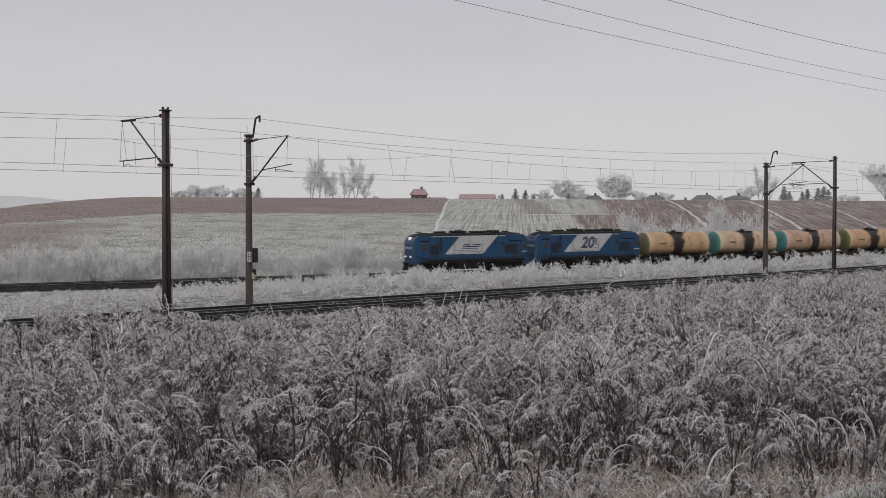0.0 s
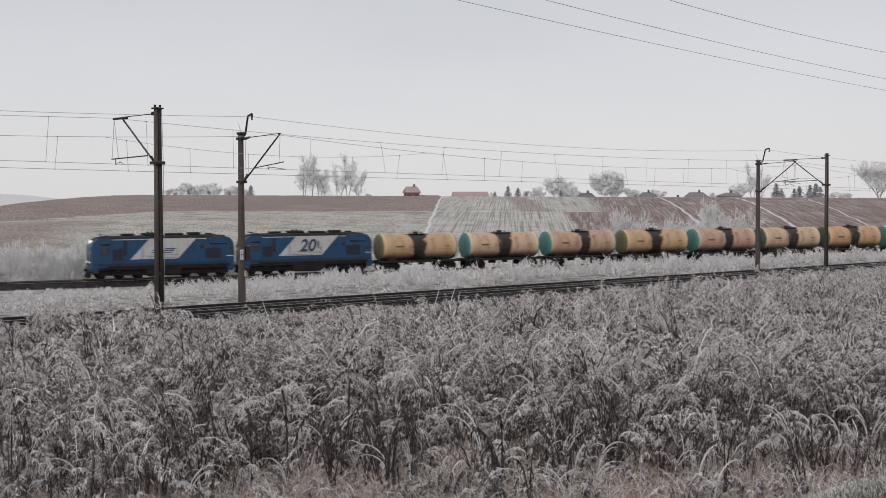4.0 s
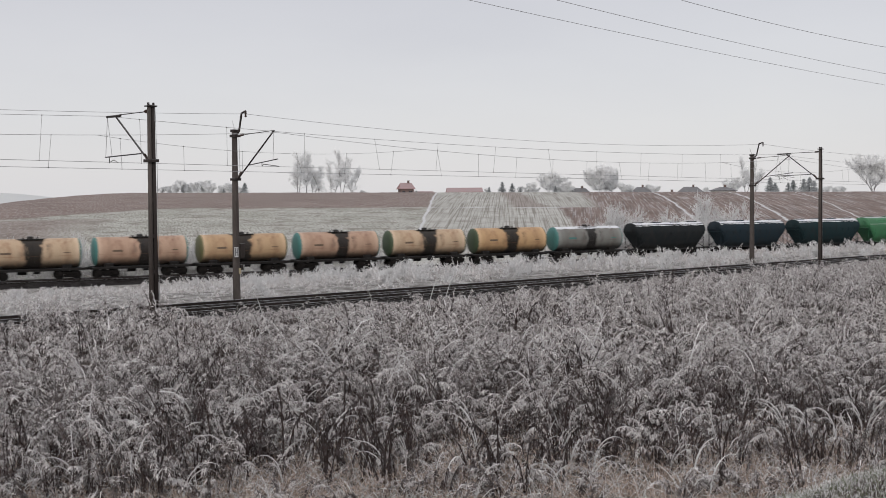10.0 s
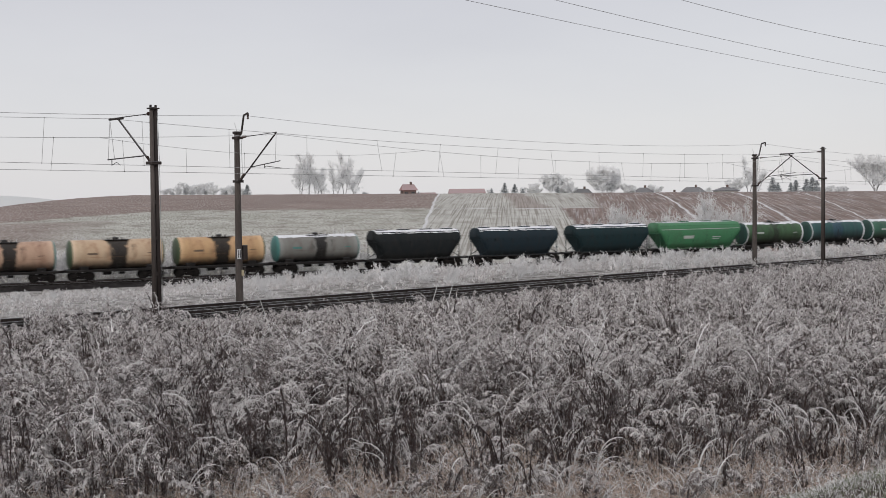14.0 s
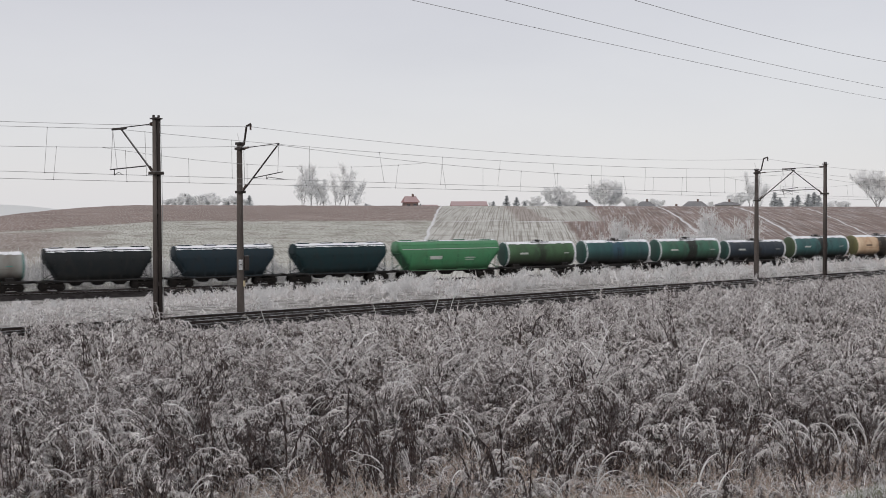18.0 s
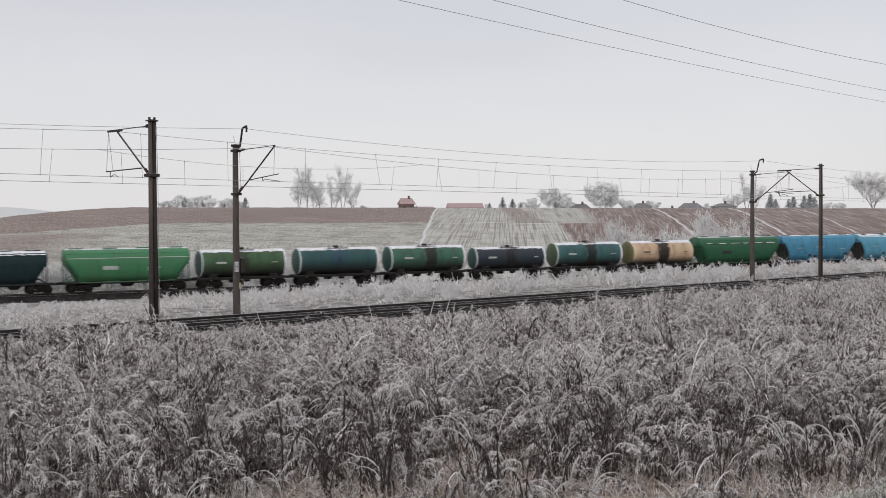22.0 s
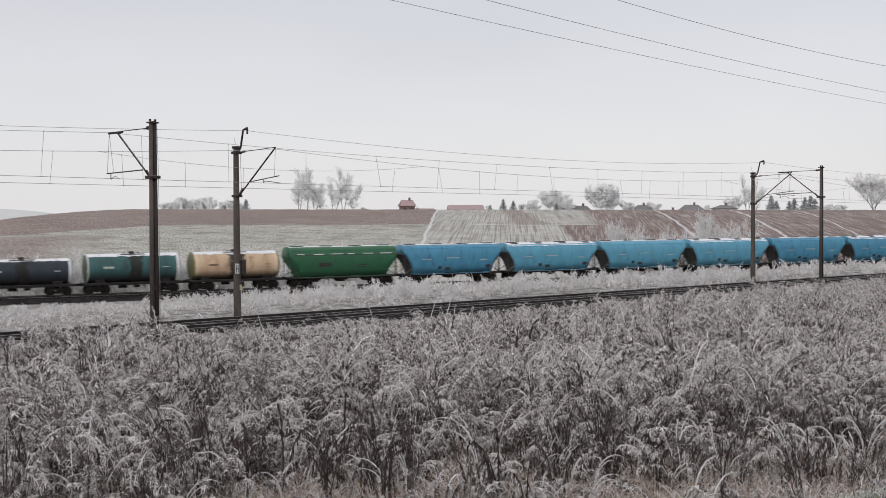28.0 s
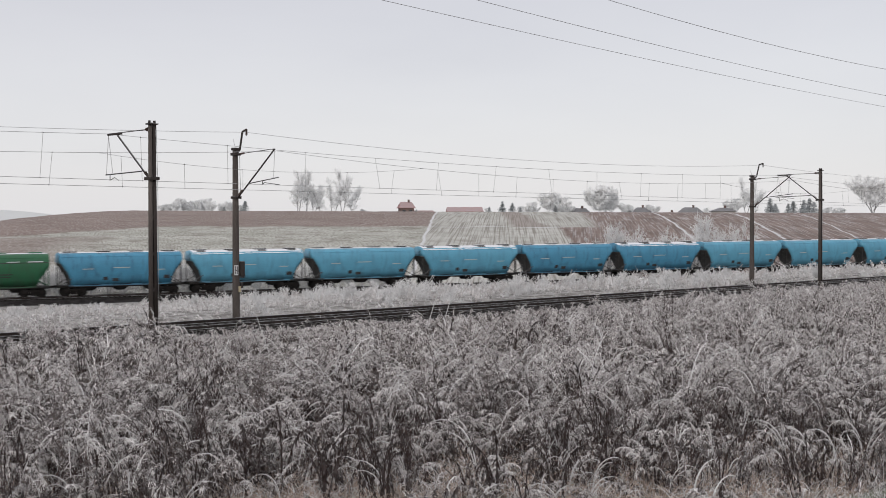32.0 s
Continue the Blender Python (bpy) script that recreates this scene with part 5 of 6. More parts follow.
def ribbons(rng, pts, width):
    """Flat blades along rows of places, tapered to the tip."""
    n, k, _ = pts.shape
    ang = rng.uniform(0, 2 * np.pi, n)
    side = np.stack([np.cos(ang), np.sin(ang), rng.normal(0, 0.5, n)], -1)
    side /= np.linalg.norm(side, axis=1)[:, None]
    taper = np.linspace(1.0, 0.35, k)[None, :, None] * np.asarray(width).reshape(-1, 1, 1) * 0.5
    v = np.stack([pts - side[:, None] * taper, pts + side[:, None] * taper], 2).reshape(n, 2 * k, 3)
    q = np.array([[2 * i, 2 * i + 1, 2 * i + 3, 2 * i + 2] for i in range(k - 1)])
    quads = (np.arange(n)[:, None, None] * 2 * k + q[None]).reshape(-1, 4)
    return v.reshape(-1, 3), quads


def tubes(pts, radius, taper=0.35):
    """Three-sided stems along rows of places."""
    n, k, _ = pts.shape
    d = pts[:, -1] - pts[:, 0]
    d /= np.maximum(np.linalg.norm(d, axis=1), 1e-6)[:, None]
    ref = np.where(np.abs(d[:, 2:3]) > 0.8, np.array([[1.0, 0, 0]]), np.array([[0, 0, 1.0]]))
    a = np.cross(d, ref)
    a /= np.linalg.norm(a, axis=1)[:, None]
    b = np.cross(d, a)
    r = np.linspace(1.0, taper, k)[None, :, None] * np.asarray(radius).reshape(-1, 1, 1)
    rings = [pts + (a[:, None] * math.cos(t) + b[:, None] * math.sin(t)) * r for t in (0, 2.094, 4.189)]
    v = np.stack(rings, 2).reshape(n, 3 * k, 3)
    q = np.array([[3 * i + j, 3 * i + (j + 1) % 3, 3 * i + 3 + (j + 1) % 3, 3 * i + 3 + j] for i in range(k - 1) for j in range(3)])
    quads = (np.arange(n)[:, None, None] * 3 * k + q[None]).reshape(-1, 4)
    return v.reshape(-1, 3), quads


class Pile:
    """Collects pieces of one mesh with their materials."""

    def __init__(self):
        self.v, self.q, self.m, self.n = [], [], [], 0

    def put(self, piece, material):
        v, q = piece
        self.v.append(v)
        self.q.append(q + self.n)
        self.m.append(np.full(len(q), material))
        self.n += len(v)

    def mesh(self, name, mats):
        return quick_mesh(name, np.concatenate(self.v), np.concatenate(self.q), mats, np.concatenate(self.m))


def along(pts, t):
    """Places at share t of each stem's length."""
    n, k, _ = pts.shape
    f = t * (k - 1)
    i = np.minimum(f.astype(int), k - 2)
    w = (f - i)[:, None]
    r = np.arange(n)
    return pts[r, i] * (1 - w) + pts[r, i + 1] * w


def clumpy(x, y, scale, seed):
    """A smooth uneven value from 0 to 1 over the plan."""
    a = np.sin(x * scale + seed) + np.sin(y * scale * 1.13 + seed * 2.1) + np.sin((x + y) * scale * 0.71 + seed * 0.7) + np.sin((x - 1.7 * y) * scale * 0.53 - seed)
    return 0.5 + a / 8


def weed_places(rng, n, y0, y1, keep=None):
    """Random places in the wedge of land before the viewer."""
    y = np.sqrt(rng.uniform(y0 ** 2, y1 ** 2, n))
    x = rng.uniform(-0.385, 0.385, n) * y
    s, w = near_coords(x, y)
    ok = (w < np.where(s < 5, -2.9, np.where(s < 10, -4.2, -5.3))) if keep is None else keep(x, y)
    ok &= knoll(x, y) < 0.1
    return x[ok], y[ok]


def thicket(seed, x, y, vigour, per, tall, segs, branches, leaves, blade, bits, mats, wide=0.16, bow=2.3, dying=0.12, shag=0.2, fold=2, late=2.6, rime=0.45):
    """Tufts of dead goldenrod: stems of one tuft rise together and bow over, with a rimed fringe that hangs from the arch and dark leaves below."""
    rng = np.random.default_rng(seed)
    n0 = len(x)
    turn, bent, dead = np.where(rng.uniform(0, 1, n0) < 0.5, 0.0, np.pi) + rng.normal(0, 0.9, n0), np.clip(rng.normal(bow, 0.7, n0), 0.5, 3.0), rng.uniform(0, 1, n0) < dying
    pull = rng.uniform(1.2, 4.5, n0)
    x, y, vigour, turn, bent, dead, pull = (np.repeat(a, per) for a in (x, y, vigour, turn, bent, dead, pull))
    n = len(x)
    out, off = rng.uniform(0, 2 * np.pi, n), np.abs(rng.normal(0, 1, n)) * wide
    x, y = x + np.cos(out) * off, y + np.sin(out) * off
    base = np.stack([x, y, ground_z(x, y) - 0.03], -1)
    h = tall * vigour * rng.uniform(0.6, 1.1, n) * np.clip(1.12 - 0.3 * (off / wide), 0.45, 1.1)
    az = np.arctan2(np.sin(out) + pull * np.sin(turn), np.cos(out) + pull * np.cos(turn)) + rng.normal(0, 0.2, n)
    bend = np.where(dead, 0.5, 1.0) * bent * rng.uniform(0.75, 1.25, n)
    stems = arcs(rng, base, az, np.abs(rng.normal(0.16, 0.15, n)), bend, h, segs, late)
    pile = Pile()
    thick = blade / 0.02
    tube = tubes if segs > 5 else (lambda pts, r, taper=1.0: ribbons(rng, pts, 2.2 * r))
    live = ~dead
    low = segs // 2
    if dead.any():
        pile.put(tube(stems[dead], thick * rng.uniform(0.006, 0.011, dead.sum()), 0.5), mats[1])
    # dark foot, pale top: colour split adds shade inside the tuft to real frost
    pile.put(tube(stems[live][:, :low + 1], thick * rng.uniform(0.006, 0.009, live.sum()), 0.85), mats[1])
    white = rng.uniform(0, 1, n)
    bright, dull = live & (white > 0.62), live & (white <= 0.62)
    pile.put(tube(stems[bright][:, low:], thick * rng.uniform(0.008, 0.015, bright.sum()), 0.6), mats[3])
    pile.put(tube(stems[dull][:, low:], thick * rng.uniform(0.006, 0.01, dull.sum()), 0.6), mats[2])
    # the fringe: thin leaves and seed sprays that hang from the bowed part, furred with rime
    src = np.repeat(stems[live], branches, 0)
    m = len(src)
    t = 0.36 + 0.64 * rng.uniform(0, 1, m) ** 0.8
    a = np.repeat(az[live], branches) + rng.normal(0, 1.5, m)
    size = shag * rng.uniform(0.45, 1.35, m) * (1.3 - 0.65 * t) * np.repeat(vigour[live], branches) ** 0.5
    twigs = arcs(rng, along(src, t), a, rng.uniform(1.2, 2.5, m), rng.uniform(0.2, 1.2, m), size, fold)
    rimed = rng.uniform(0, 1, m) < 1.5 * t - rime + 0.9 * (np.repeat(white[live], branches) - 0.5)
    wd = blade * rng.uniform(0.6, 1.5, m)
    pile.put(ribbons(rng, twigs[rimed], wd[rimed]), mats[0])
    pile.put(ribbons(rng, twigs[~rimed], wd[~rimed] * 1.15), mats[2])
    if bits:
        par = np.repeat(twigs, bits, 0)
        m = len(par)
        pts = arcs(rng, along(par, rng.uniform(0.0, 0.9, m)), rng.uniform(0, 6.28, m), rng.uniform(0.6, 2.4, m), np.zeros(m), shag * 0.25 * rng.uniform(0.4, 1.4, m), 1)
        pile.put(ribbons(rng, pts, blade * 0.9 * rng.uniform(0.6, 1.4, m)), mats[0])
    # curled dark leaves that cling to the lower stems, deepened for the inner shade
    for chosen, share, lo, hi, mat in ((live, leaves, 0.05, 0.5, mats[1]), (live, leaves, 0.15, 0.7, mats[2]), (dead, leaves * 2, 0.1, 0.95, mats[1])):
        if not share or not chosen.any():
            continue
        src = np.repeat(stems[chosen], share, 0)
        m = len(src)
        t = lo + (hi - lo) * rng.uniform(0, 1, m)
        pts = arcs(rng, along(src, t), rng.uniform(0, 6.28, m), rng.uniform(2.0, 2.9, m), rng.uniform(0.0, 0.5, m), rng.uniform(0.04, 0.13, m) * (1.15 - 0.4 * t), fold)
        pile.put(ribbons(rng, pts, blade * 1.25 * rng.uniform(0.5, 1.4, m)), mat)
    return pile


def grass(pile, seed, x, y, length, blade, mat, curl=1.0, lift=0.0):
    rng = np.random.default_rng(seed)
    n = len(x)
    base = np.stack([x, y, ground_z(x, y) - 0.02 + lift], -1)
    pts = arcs(rng, base, rng.uniform(0, 2 * np.pi, n), np.abs(rng.normal(0.2, 0.25, n)), np.abs(rng.normal(curl, 0.6, n)), length * rng.uniform(0.5, 1.3, n), 3)
    pile.put(ribbons(rng, pts, blade * rng.uniform(0.6, 1.4, n)), mat)


M_TURF = foliage("green_turf", (0.07, 0.085, 0.035), (0.19, 0.20, 0.10), 0.35)
M_GREYLEAF = foliage("grey_brown_dead_leaf", (0.035, 0.026, 0.024), (0.19, 0.152, 0.14), 0.22, 2.6, 0.3)
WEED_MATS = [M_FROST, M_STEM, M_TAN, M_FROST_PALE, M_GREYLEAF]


def spaced(rng, x, y, gap):
    """Leaves out places that stand closer together than gap allows, so that tufts stay apart."""
    taken, keep = {}, []
    for i, (px, py, g) in enumerate(zip(x, y, gap)):
        k = (int(px // 0.8), int(py // 0.8))
        near = [q for dx in (-2, -1, 0, 1, 2) for dy in (-2, -1, 0, 1, 2) for q in taken.get((k[0] + dx, k[1] + dy), ())]
        if all((px - qx) ** 2 + (py - qy) ** 2 > g * g for qx, qy in near):
            taken.setdefault(k, []).append((px, py))
            keep.append(i)
    return np.array(keep, int)


def build_weeds():
    rng = np.random.default_rng(11)

    def stand(n, y0, y1, gap):
        """Places and vigour of the tufts, thinning out towards the dead grass before the viewer."""
        x, y = weed_places(rng, n, y0, y1)
        side = ease((-x / y - 0.08) / 0.2)
        front = 24.2 - 3.8 * side + 1.6 * (clumpy(x, y, 0.8, 2.0) - 0.5)
        ok = rng.uniform(0, 1, len(x)) < np.clip(0.16 + (y - front) / 2.4, 0.16, 1.0)
        x, y, front = x[ok], y[ok], front[ok]
        k = spaced(rng, x, y, gap * rng.uniform(0.3, 1.35, len(x)))
        x, y, front = x[k], y[k], front[k]
        s, w = near_coords(x, y)
        v = 0.22 + 0.9 * ease(2.3 * clumpy(x, y, 1.55, 1.0) - 0.6) + 0.35 * clumpy(x, y, 0.37, 5.0) + rng.normal(0, 0.2, len(x))
        v = np.clip(v, 0.3, 1.4) * np.maximum(np.clip(0.1 + (-w - 5) / 11, 0.12, 1.0), 0.9 * ease((0.8 - s) / 4))
        return x, y, v * np.clip(0.55 + (y - front) / 5, 0.5, 1.0)

    x, y, v = stand(5200, 19.0, 35, 1.08)
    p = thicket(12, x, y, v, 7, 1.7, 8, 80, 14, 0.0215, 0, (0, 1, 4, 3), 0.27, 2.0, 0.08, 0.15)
    # upright stems at the edge of the thicket, hardly bowed
    x, y = weed_places(rng, 520, 22.4, 31)
    ok = clumpy(x, y, 1.9, 3.0) > 0.42
    x, y = x[ok], y[ok]
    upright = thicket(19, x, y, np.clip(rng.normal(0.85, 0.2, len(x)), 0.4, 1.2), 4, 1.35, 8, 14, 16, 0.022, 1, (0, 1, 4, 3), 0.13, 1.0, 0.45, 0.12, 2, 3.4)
    p.v, p.q, p.m, p.n = p.v + upright.v, p.q + [q + p.n for q in upright.q], p.m + upright.m, p.n + upright.n
    ob = new("weed_thicket", p.mesh("weed_thicket", WEED_MATS))
    tagged(ob, "dense thicket of dead goldenrod bent under hoar frost", "weeds", "", "stuff")
    x, y, v = stand(15000, 34.5, 108, 1.0)
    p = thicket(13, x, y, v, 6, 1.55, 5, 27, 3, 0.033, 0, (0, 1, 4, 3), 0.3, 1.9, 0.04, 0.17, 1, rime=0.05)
    ob = new("weed_thicket", p.mesh("weed_thicket", WEED_MATS))
    tagged(ob, "frosted dead weeds reaching to the railway line", "weeds", "", "stuff")
    rng = np.random.default_rng(5)
    p = Pile()
    x, y = weed_places(rng, 52000, 17.5, 30)
    ok = rng.uniform(0, 1, len(x)) < np.clip(1.5 - (y - 22) / 6, 0.3, 1)
    pale = rng.uniform(0, 1, len(x)) < 0.3
    grass(p, 6, x[ok & ~pale], y[ok & ~pale], 0.55, 0.014, 2, 2.1)
    grass(p, 16, x[ok & pale], y[ok & pale], 0.6, 0.015, 3, 1.9)
    x, y = weed_places(rng, 9000, 24, 40)
    grass(p, 17, x, y, 0.5, 0.03, 1, 0.9)
    x, y = weed_places(rng, 26000, 30, 104)
    grass(p, 18, x, y, 0.42, 0.04, 0, 1.4)
    ob = new("dead_grass", p.mesh("dead_grass", WEED_MATS))
    tagged(ob, "tan dead grass tangled between the weeds", "grass", "", "stuff")
    # low rimed turf on the knoll
    x, y = rng.uniform(3.0, 9.5, 36000), rng.uniform(14.0, 20.5, 36000)
    ok = knoll(x, y) > 0.08
    p = Pile()
    half = rng.uniform(0, 1, ok.sum()) < 0.6
    grass(p, 14, x[ok][half], y[ok][half], 0.11, 0.013, 0, 1.4, 0.05)
    grass(p, 15, x[ok][~half], y[ok][~half], 0.11, 0.014, 1, 1.4, 0.05)
    ob = new("turf", p.mesh("turf", [M_FROST_PALE, M_TURF]))
    tagged(ob, "short half-frosted green turf on a knoll", "grass", "", "stuff")


def build_verge():
    """The rimed grass between the two lines."""
    rng = np.random.default_rng(8)

    def between(x, y):
        _, w = near_coords(x, y)
        _, v = far_coords(x, y)
        return (w > 2.9) & (v < -4.8)
    x, y = weed_places(rng, 52000, 48, 185, between)
    _, v = far_coords(x, y)
    p = Pile()
    c = clumpy(x, y, 0.55, 3.0)
    tall = rng.uniform(0, 1, len(x)) < 0.25 + 0.6 * c
    grass(p, 9, x[tall], y[tall], 0.3, 0.04, 3, 2.2)
    grass(p, 10, x[~tall], y[~tall], 0.3, 0.04, 0, 1.8)
    wx, wy = weed_places(rng, 7000, 52, 185, lambda x, y: between(x, y) & (clumpy(x, y, 0.33, 2.0) > 0.28))
    k = spaced(rng, wx, wy, np.full(len(wx), 0.85))
    wx, wy = wx[k], wy[k]
    ws, _ = far_coords(wx, wy)
    wv = np.clip(0.35 + 0.75 * clumpy(wx, wy, 0.45, 6.0) + rng.normal(0, 0.22, len(wx)), 0.3, 1.3) * (0.5 + 0.55 * ease((ws + 14) / 7))
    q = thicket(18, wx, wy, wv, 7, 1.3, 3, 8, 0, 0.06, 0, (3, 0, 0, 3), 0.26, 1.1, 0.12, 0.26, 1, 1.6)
    ob = new("verge_weed", q.mesh("verge_weed", WEED_MATS))
    tagged(ob, "rimed seeding weeds on the bank between the lines", "weeds", "", "stuff")
    ob = new("verge_grass", p.mesh("verge_grass", WEED_MATS))
    tagged(ob, "pale rimed rough grass on the bank between the lines", "grass", "", "stuff")


build_weeds()
build_verge()


# ---- shrubs and trees ----
def woody(seed, height, spread, stems, limbs, twigs, radius, twig_len, up=0.35, twig_w=0.03, lean=0.35, low=0.25, fine_n=7, skin=None):
    """A bare plant: stems, limbs on stems, twigs on limbs, fine twigs on twigs."""
    rng = np.random.default_rng(seed)
    base = np.zeros((stems, 3))
    base[:, :2] = rng.normal(0, 0.12 * spread if stems > 1 else 0, (stems, 2))
    s = arcs(rng, base, rng.uniform(0, 6.28, stems), np.abs(rng.normal(lean if stems > 1 else 0.03, 0.12, stems)), rng.normal(0.15, 0.2, stems), height * rng.uniform(0.7, 1.0, stems), 6)
    wood, fine = Pile(), Pile()
    wood.put(tubes(s, np.full(stems, radius), 0.2), 0)
    levels = ((limbs, spread, low, 1.0, radius * 0.45), (twigs, spread * 0.5, 0.2, 1.0, radius * 0.2))
    src, ln = s, None
    for count, length, lo, hi, r in levels:
        par = np.repeat(src, count, 0)
        m = len(par)
        t = rng.uniform(lo, hi, m)
        p = along(par, t)
        a = rng.uniform(0, 6.28, m)
        pts = arcs(rng, p, a, rng.uniform(up, 1.25, m), rng.normal(-0.25, 0.45, m), length * rng.uniform(0.5, 1.1, m) * (1.2 - 0.7 * t), 3)
        (wood if src is s else fine).put(tubes(pts, np.full(m, r), 0.3), 0)
        src = pts
    par = np.repeat(src, fine_n, 0)
    m = len(par)
    p = along(par, rng.uniform(0.15, 1.0, m))
    pts = arcs(rng, p, rng.uniform(0, 6.28, m), rng.uniform(0.1, 1.6, m), rng.normal(0.1, 0.6, m), twig_len * rng.uniform(0.4, 1.2, m), 1)
    fine.put(ribbons(rng, pts, twig_w * rng.uniform(0.6, 1.3, m)), 0)
    return wood.mesh("trunk", [M_TWIG if stems > 4 else M_LIMB]), fine.mesh("crown", [skin or M_TWIG])


def planted(name, label, category, parts, m, group="", scale=1.0):
    root = thing(name, label, category, m, group)
    for nm, me in parts:
        ob = new(nm, me)
        ob.parent = root
        if nm in ("leaf_tuft", "crown"):
            tagged(ob, kind="stuff")
        ob.scale = (scale, scale, scale)
    return root


def bush(seed, reach, n=30, limbs=8, twigs=6, tips=4, thick=1.2):
    """A rounded shrub: stems that fan out from the root to a dome, with ever finer rimed twigs."""
    rng = np.random.default_rng(seed)
    lean = 1.25 * rng.uniform(0, 1, n) ** 0.7
    s = arcs(rng, np.concatenate([rng.normal(0, 0.12, (n, 2)), np.zeros((n, 1))], 1), rng.uniform(0, 6.28, n), lean, rng.normal(0.0, 0.2, n), reach * rng.uniform(0.72, 1.02, n) * (1 - 0.15 * lean), 5)
    wood, fine = Pile(), Pile()
    wood.put(tubes(s, rng.uniform(0.012, 0.026, n), 0.3), 0)
    src = s
    for count, length, r, lo in ((limbs, 0.42, 0.010 * thick, 0.3), (twigs, 0.3, 0.007 * thick, 0.2)):
        par = np.repeat(src, count, 0)
        m = len(par)
        t = rng.uniform(lo, 1.0, m)
        d = par[:, -1] - par[:, 0]
        az = np.arctan2(d[:, 1], d[:, 0]) + rng.normal(0, 0.8, m)
        tilt = np.arctan2(np.hypot(d[:, 0], d[:, 1]), d[:, 2]) + rng.normal(0, 0.45, m)
        src = arcs(rng, along(par, t), az, tilt, rng.normal(0, 0.3, m), reach * length * rng.uniform(0.4, 1.0, m) * (1.15 - 0.6 * t), 2)
        fine.put(ribbons(rng, src, np.full(m, 3.4 * r)), 0)
    par = np.repeat(src, tips, 0)
    m = len(par)
    pts = arcs(rng, along(par, rng.uniform(0.1, 1.0, m)), rng.uniform(0, 6.28, m), rng.uniform(0.0, 1.7, m), np.zeros(m), 0.2 * thick * rng.uniform(0.4, 1.2, m), 1)
    fine.put(ribbons(rng, pts, 0.024 * thick * rng.uniform(0.6, 1.3, m)), 0)
    return wood.mesh("trunk", [M_TWIG]), fine.mesh("crown", [M_RIME_TWIG])


def build_shrubs():
    kinds = [bush(21 + i, 2.95 + 0.25 * (i % 3)) for i in range(4)]
    rng = random.Random(4)

    def shrub(s, v, size, k):
        x, y, _ = far_place(s, v)
        z = float(ground_z(x, y)) - 0.1
        wood, fine = kinds[k % 4]
        planted("shrub", "bare rounded shrub white with hoar frost beside the railway", "shrub", (("trunk", wood), ("crown", fine)), pose(x, y, z, 0, 0, rng.uniform(0, 360)), "shrubs along the railway", size)
    # a broken hedge behind the far line
    for i, (s, v, size) in enumerate(SHRUBS):
        shrub(s, v, size, i)


def build_tufts():
    """Fluffy rimed weeds in rounded tufts on the bank between the two lines."""
    rng = np.random.default_rng(77)
    kinds = [bush(71 + i, 2.6, 13, 4, 4, 3, 2.9) for i in range(4)]
    n = 0
    for i in range(4000):
        y = math.sqrt(rng.uniform(58 ** 2, 172 ** 2))
        x = rng.uniform(-0.37, 0.37) * y
        _, w = near_coords(x, y)
        s, v = far_coords(x, y)
        if w < 3.6 or v > -6.5 or rng.uniform() > (0.25 if s < -9 else 1.0):
            continue
        size = rng.uniform(0.26, 0.52) * (0.6 if s < -9 else 1.0) * (1.0 if y < 120 else 0.75)
        wood, fine = kinds[n % 4]
        planted("weed_tuft", "fluffy rounded weed tuft white with rime on the bank", "weed", (("trunk", wood), ("crown", fine)), pose(x, y, float(ground_z(x, y)) - 0.05, 0, 0, rng.uniform(0, 360)), "rimed tufts between the lines", size)
        n += 1
        if n == 320:
            break


SHRUBS = [(-41, 10, 1.15), (-37.5, 9, 1.1), (-34, 8.5, 1.25), (-31, 11, 1.3), (-28, 8, 1.05), (-25.5, 10.5, 1.45), (-22, 8.5, 1.4), (-19, 10, 1.5), (-16, 8.5, 1.35), (-13.5, 10, 1.45), (-10.5, 9, 1.2),
          (-5.5, 9, 1.4), (-2.5, 9.5, 1.55), (0.5, 9, 1.25), (3, 9.5, 1.45), (6.5, 10, 1.5), (9.5, 9, 1.2), (12, 8, 0.9), (18.5, 9.5, 1.5), (21.5, 10, 1.4), (25, 9, 1.0), (63, 11, 2.2), (66.5, 12, 2.0), (73.5, 11.5, 2.2), (77, 12, 1.9), (83, 14, 2.5), (87, 13, 2.2), (80, 12, 1.9),
          (-8, 12, 1.0), (-27, 13, 1.2), (15, 11, 0.9)]
build_shrubs()
build_tufts()


def tree_at(x, y, parts, label, size, name="tree", turn=0.0, category="tree", group="trees on the hill crest"):
    return planted(name, label, category, parts, pose(x, y, float(ground_z(x, y)) - 0.2, 0, 0, turn), group, size)


